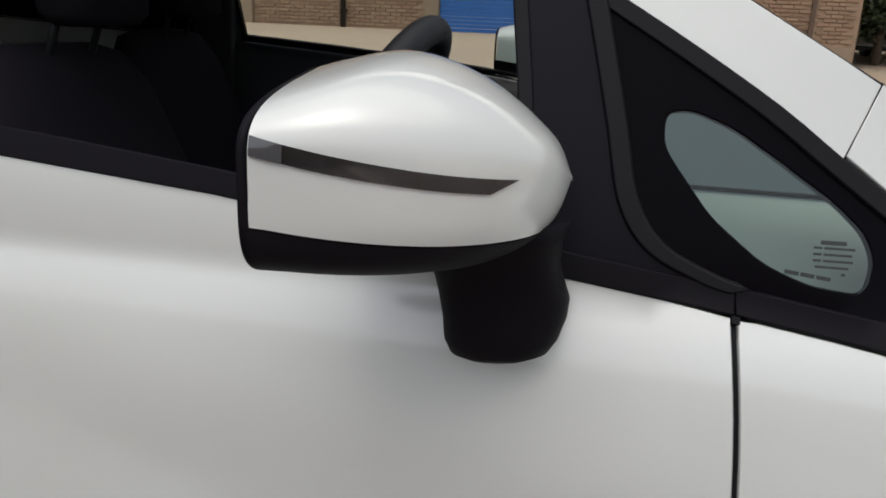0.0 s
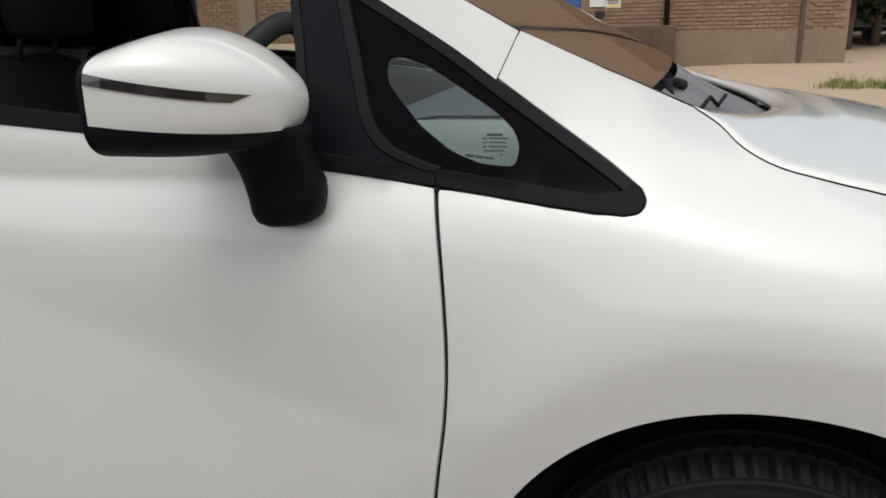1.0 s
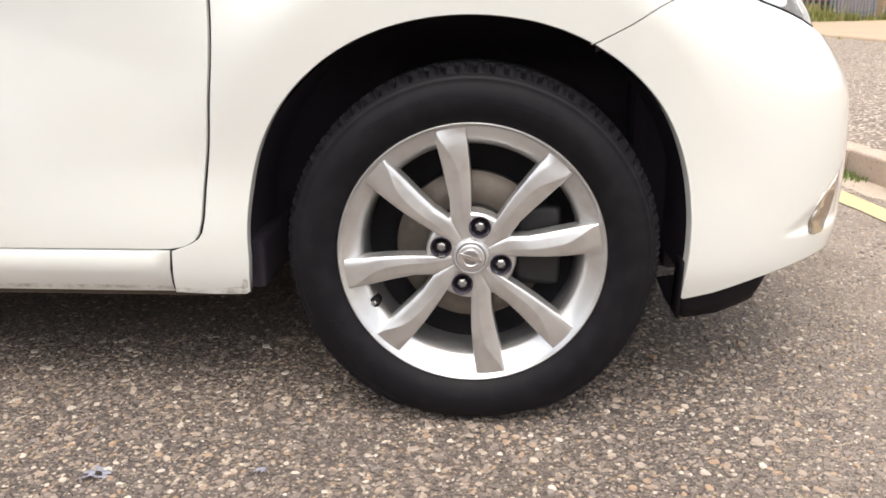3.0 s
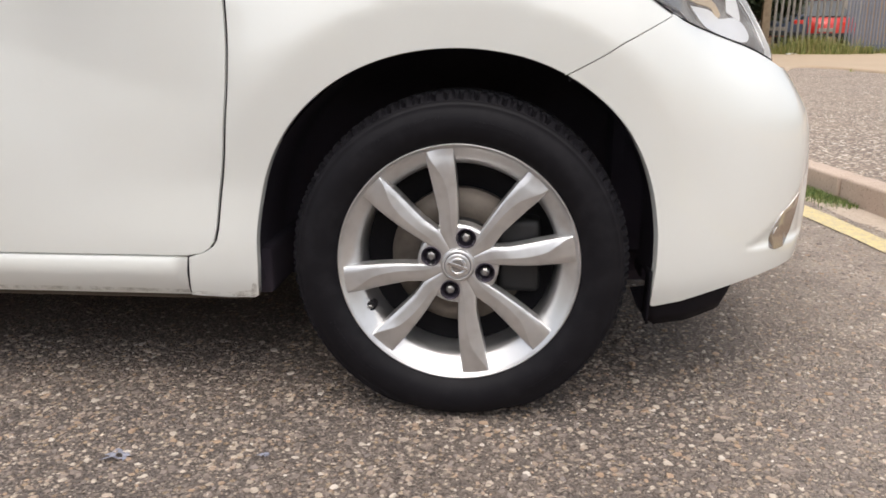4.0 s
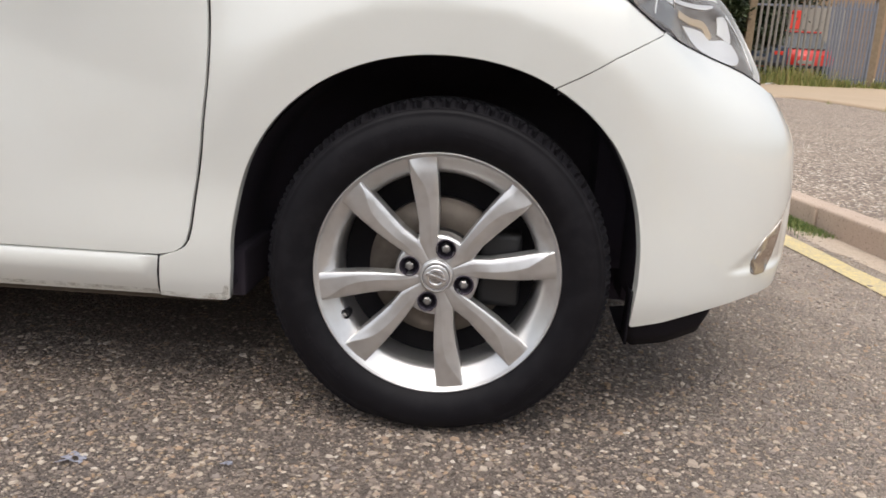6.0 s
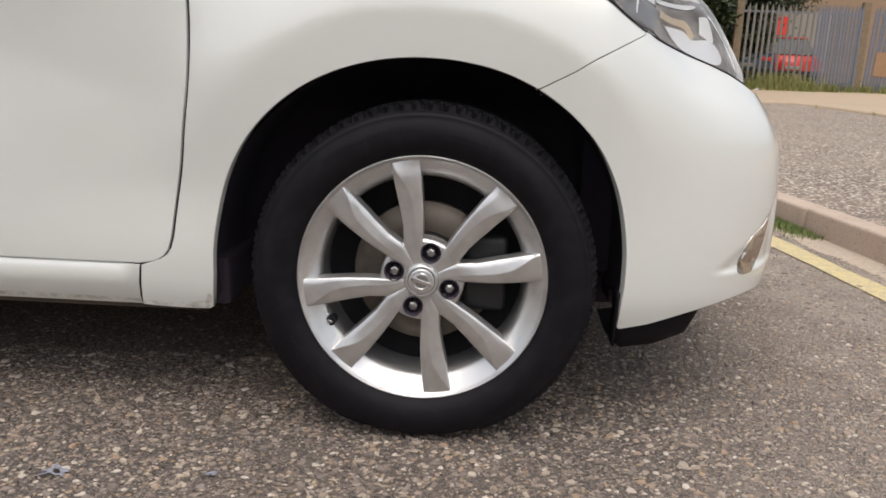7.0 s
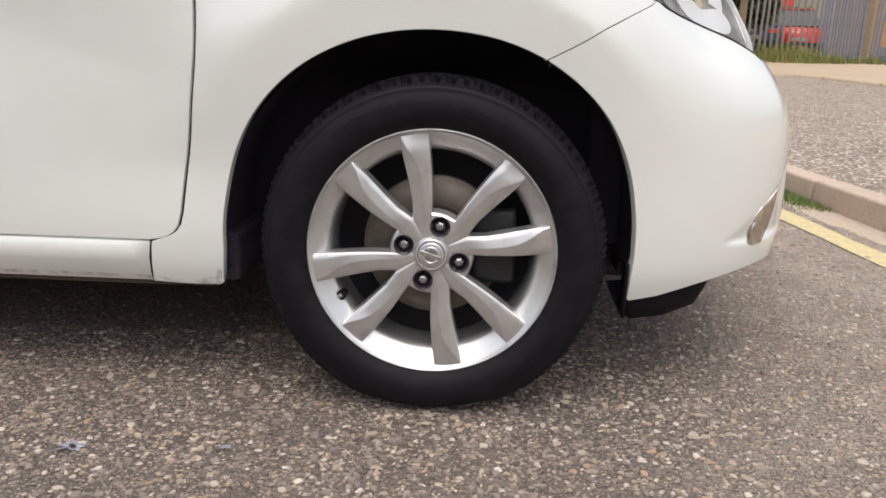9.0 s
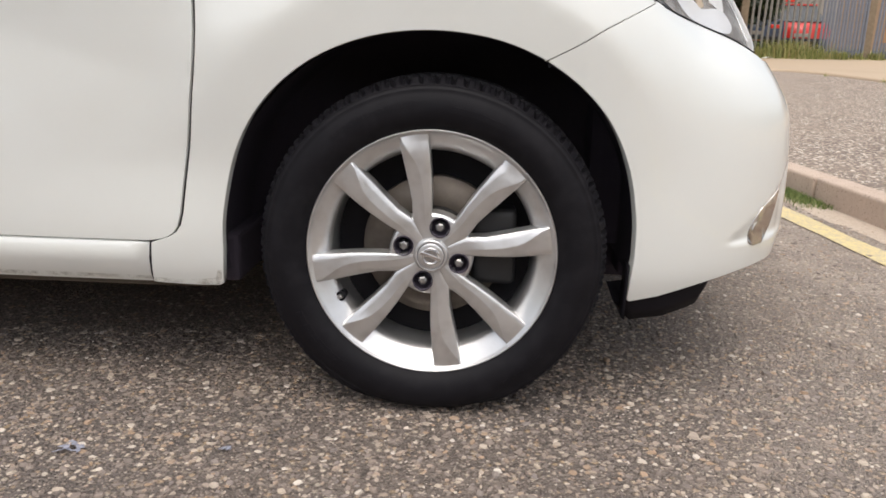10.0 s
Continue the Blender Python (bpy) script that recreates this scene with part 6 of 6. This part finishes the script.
# ---- parked cars far behind the fence ----
def far_car(name, mat, m, label):
    c = thing(name, label, "car", "cars behind the fence", m)
    bm = bmesh.new()
    prof = [(-2.0, .30), (-2.05, .62), (-1.95, .86), (-1.2, .95), (1.05, .92), (1.85, .78), (2.02, .60), (2.0, .30)]
    rows = []
    for y, s in ((-.82, .97), (-.86, 1.0), (.86, 1.0), (.82, .97)):
        rows.append([bm.verts.new((x*s, y, z)) for x, z in prof])
    for a, b2 in zip(rows, rows[1:]):
        for j in range(len(prof) - 1):
            bm.faces.new((a[j], a[j + 1], b2[j + 1], b2[j]))
    bm.faces.new(rows[0]), bm.faces.new(rows[-1][::-1])
    part("body", bm, mat, c, "", True)
    bm = bmesh.new()
    lo = [bm.verts.new(p) for p in ((-1.75, -.78, .92), (.95, -.78, .90), (.95, .78, .90), (-1.75, .78, .92))]
    hi = [bm.verts.new(p) for p in ((-1.35, -.62, 1.42), (.10, -.62, 1.44), (.10, .62, 1.44), (-1.35, .62, 1.42))]
    corner = [(p.co.copy(), q.co.copy()) for p, q in zip(lo, hi)]
    bm.free()
    for k in range(4):
        bm = bmesh.new()
        (a, b2), (d, e) = corner[k], corner[(k + 1) % 4]
        bm.faces.new([bm.verts.new(p) for p in (a, d, e, b2)])
        part("window", bm, M_DARKGLASS, c)
    bm = bmesh.new()
    box(bm, -1.38, .14, -.64, .64, 1.42, 1.47, .02)
    part("roof", bm, mat, c)
    for x in (-1.99, 1.94):
        for y in (-.62, .62):
            bm = bmesh.new()
            box(bm, x - .06, x + .06, y - .15, y + .15, .62, .74, .02)
            part("lamp", bm, M_TAILRED if x < 0 else M_SIGNWHITE, c, "red tail lamp" if x < 0 else "pale headlamp")
        bm = bmesh.new()
        box(bm, x - .075, x + .075, -.26, .26, .44, .55, .01)
        part("number_plate", bm, M_VANPAINT, c, "blank pale plate")
        bm = bmesh.new()
        box(bm, x - .07, x + .07, -.78, .78, .29, .40, .02)
        part("bumper_strip", bm, M_BLACKIRON, c, "dark lower bumper")
    for x in (-1.3, 1.3):
        for y in (-.80, .80):
            bm = bmesh.new()
            lathe(bm, [(.0001, -.08), (.20, -.08), (.31, -.07), (.31, .07), (.20, .08), (.0001, .08)], 24, x, .31)
            bmesh.ops.translate(bm, vec=(0, y, 0), verts=bm.verts[:])
            part("wheel", bm, M_TYRE, c)
    return c


gz = fz0
far_car("parked_car", M_REDPAINT, pose(9.75, 27.2, gz + .10, 0, 0, 92), "red hatchback parked behind the fence")
far_car("parked_car", M_NAVYPAINT, pose(8.15, 26.0, gz + .14, 0, 0, 84), "dark blue car parked behind the fence")
far_car("parked_car", M_WHITEPAINT, pose(5.95, 23.9, gz + .05, 0, 0, -86), "white car half hidden by bushes")
van = thing("parked_van", "pale panel van with tall red tail lamps behind the fence", "van", "cars behind the fence", pose(11.70, 31.9, gz + .1))
bm = bmesh.new()
box(bm, -1.0, 1.0, -2.1, 2.1, .30, 2.55, .12, 3)
part("body", bm, M_VANPAINT, van, "", True)
for x in (-.92, -.70):
    bm = bmesh.new()
    box(bm, x - .085, x + .085, -2.16, -2.06, 1.70, 2.36, .02)
    part("tail_lamp", bm, M_TAILRED, van, "tall red tail lamp")
for x in (-.86, .86):
    for y in (-1.3, 1.3):
        bm = bmesh.new()
        lathe(bm, [(.0001, -.09), (.22, -.09), (.33, -.08), (.33, .08), (.22, .09), (.0001, .09)], 24, 0, 0)
        bmesh.ops.rotate(bm, verts=bm.verts[:], cent=(0, 0, 0), matrix=Matrix.Rotation(radians(90), 3, "Z"))
        bmesh.ops.translate(bm, vec=(x, y, .33), verts=bm.verts[:])
        part("wheel", bm, M_TYRE, van)


# ---- trees and bushes ----
def tree(name, at, trunk_h, spread, n, seed, label, low=.4):
    rnd = random.Random(seed)
    t = thing(name, label, "tree", "trees by the fence", pose(*at))
    bm = bmesh.new()
    tube(bm, [(0, 0, -.1), (.03, .02, trunk_h*.4), (.06, -.03, trunk_h*.8), (.1, 0, trunk_h*1.25)], [.13, .10, .08, .03], 9)
    tips = []
    for k in range(11):
        a, z = rnd.uniform(0, 6.28), trunk_h*rnd.uniform(.25, 1.1)
        d = spread*rnd.uniform(.5, .95)
        e = (d*math.cos(a), d*math.sin(a), z + rnd.uniform(.2, 1.1))
        tube(bm, [(.04, 0, z), (e[0]*.5, e[1]*.5, z + .35), e], [.05, .03, .01], 6)
        tips.append(e)
    part("trunk", bm, M_BARK, t, "", True)
    verts, faces = [], []
    for _ in range(n):
        c = rnd.choice(tips)
        p = Vector(c) + Vector((rnd.gauss(0, .42), rnd.gauss(0, .42), rnd.gauss(0, .42)))*spread*.45
        p.z = max(p.z, low*rnd.uniform(.6, 1.6))
        q = Euler((rnd.uniform(-1, 1), rnd.uniform(-1, 1), rnd.uniform(0, 6.28))).to_matrix()
        s = rnd.uniform(.05, .11)
        b = len(verts)
        for v in ((-1, 0, 0), (0, -.5, .12), (1.1, 0, 0), (0, .5, .12)):
            verts.append(tuple(p + q @ Vector(v)*s))
        faces += [(b, b + 1, b + 2), (b, b + 2, b + 3)]
    put("crown", mesh_of("crown", verts, faces, M_LEAF), t)
    return t


tree("tree", (4.95, 20.6, .2), 2.7, 1.3, 16000, 1, "dark leafy tree beside the brick building", .75)
tree("tree", (6.2, 27.5, .2), 3.2, 2.2, 14000, 3, "dark leafy tree behind parked cars", 1.2)
tree("tree", (9.8, 32.0, .2), 3.4, 2.4, 9000, 4, "dark leafy tree behind parked cars", 1.5)
tree("tree", (4.9, 30.0, .2), 3.0, 2.6, 14000, 5, "dark leafy tree behind parked cars", .1)
tree("bush", (4.75, 19.6, .2), 1.3, .5, 9000, 6, "dark dense bush beside the wall end", .05)
for x, y, h, n, seed, low in ((5.7, 20.9, 1.9, 12000, 21, .95), (6.5, 21.6, 1.8, 9000, 22, .9), (7.1, 24.2, 1.9, 5000, 23, .05), (6.0, 27.0, 2.4, 11000, 24, .05), (10.9, 33.0, 2.6, 9000, 25, 1.6), (8.2, 31.5, 2.8, 9000, 26, 1.6)):
    tree("bush", (x, y, .2), h, 1.0 + .3*(h > 2), n, seed, "dark dense bush behind the fence end", low)
# building far behind the fence
bm = bmesh.new()
box(bm, 7.5, 40, 36, 37, 0, 6)
tagged(part("far_building", bm, M_MORTAR), "plain tan building far behind the fence", "building")

# bricks of the wall: the stretch beside the plinth as single pieces, the rest joined
bm = bmesh.new()
box(bm, -.1045, .1045, -.006, .03, -.0295, .0295, .004, 1)
brick_me = bpy.data.meshes.new("brick")
bm.to_mesh(brick_me), bm.free(), brick_me.materials.append(M_BRICK)
bv = np.array([v.co[:] for v in brick_me.vertices])
bf = [tuple(p.vertices) for p in brick_me.polygons]
rnd = random.Random(11)
single, jv, jf = 0, [], []
for row in range(60):
    z = .03 + .075*row + .0375
    for col in range(-74, 20):
        x = col*.225 + (.1125 if row % 2 else 0)
        if x > 4.0 or -4.55 < x < -1.0 and z < 3.2 or x > 3.8 or (x > .66 and z < .80) or (-.45 < x < .72 and z < .93) or x < -15.8 or -8.8 < x < -8.15 or 2.95 < x < 3.16:
            continue
        dx, dy, dz = rnd.uniform(-.003, .003), rnd.uniform(-.004, .004), rnd.uniform(-.002, .002)
        if single < 300 and .8 < x < 4.0 and .80 < z < 2.6:
            put("brick", brick_me, wall, m=pose(x + dx, WALL_Y + dy, z + dz))
            single += 1
        elif z < 3.4:
            jf += [tuple(len(jv) + i for i in q) for q in bf]
            jv += (bv + (x + dx, WALL_Y + dy, z + dz)).tolist()
tagged(put("brickwork", mesh_of("brickwork", jv, jf, M_BRICK, None, False), wall), "weathered brown brickwork", kind="stuff")
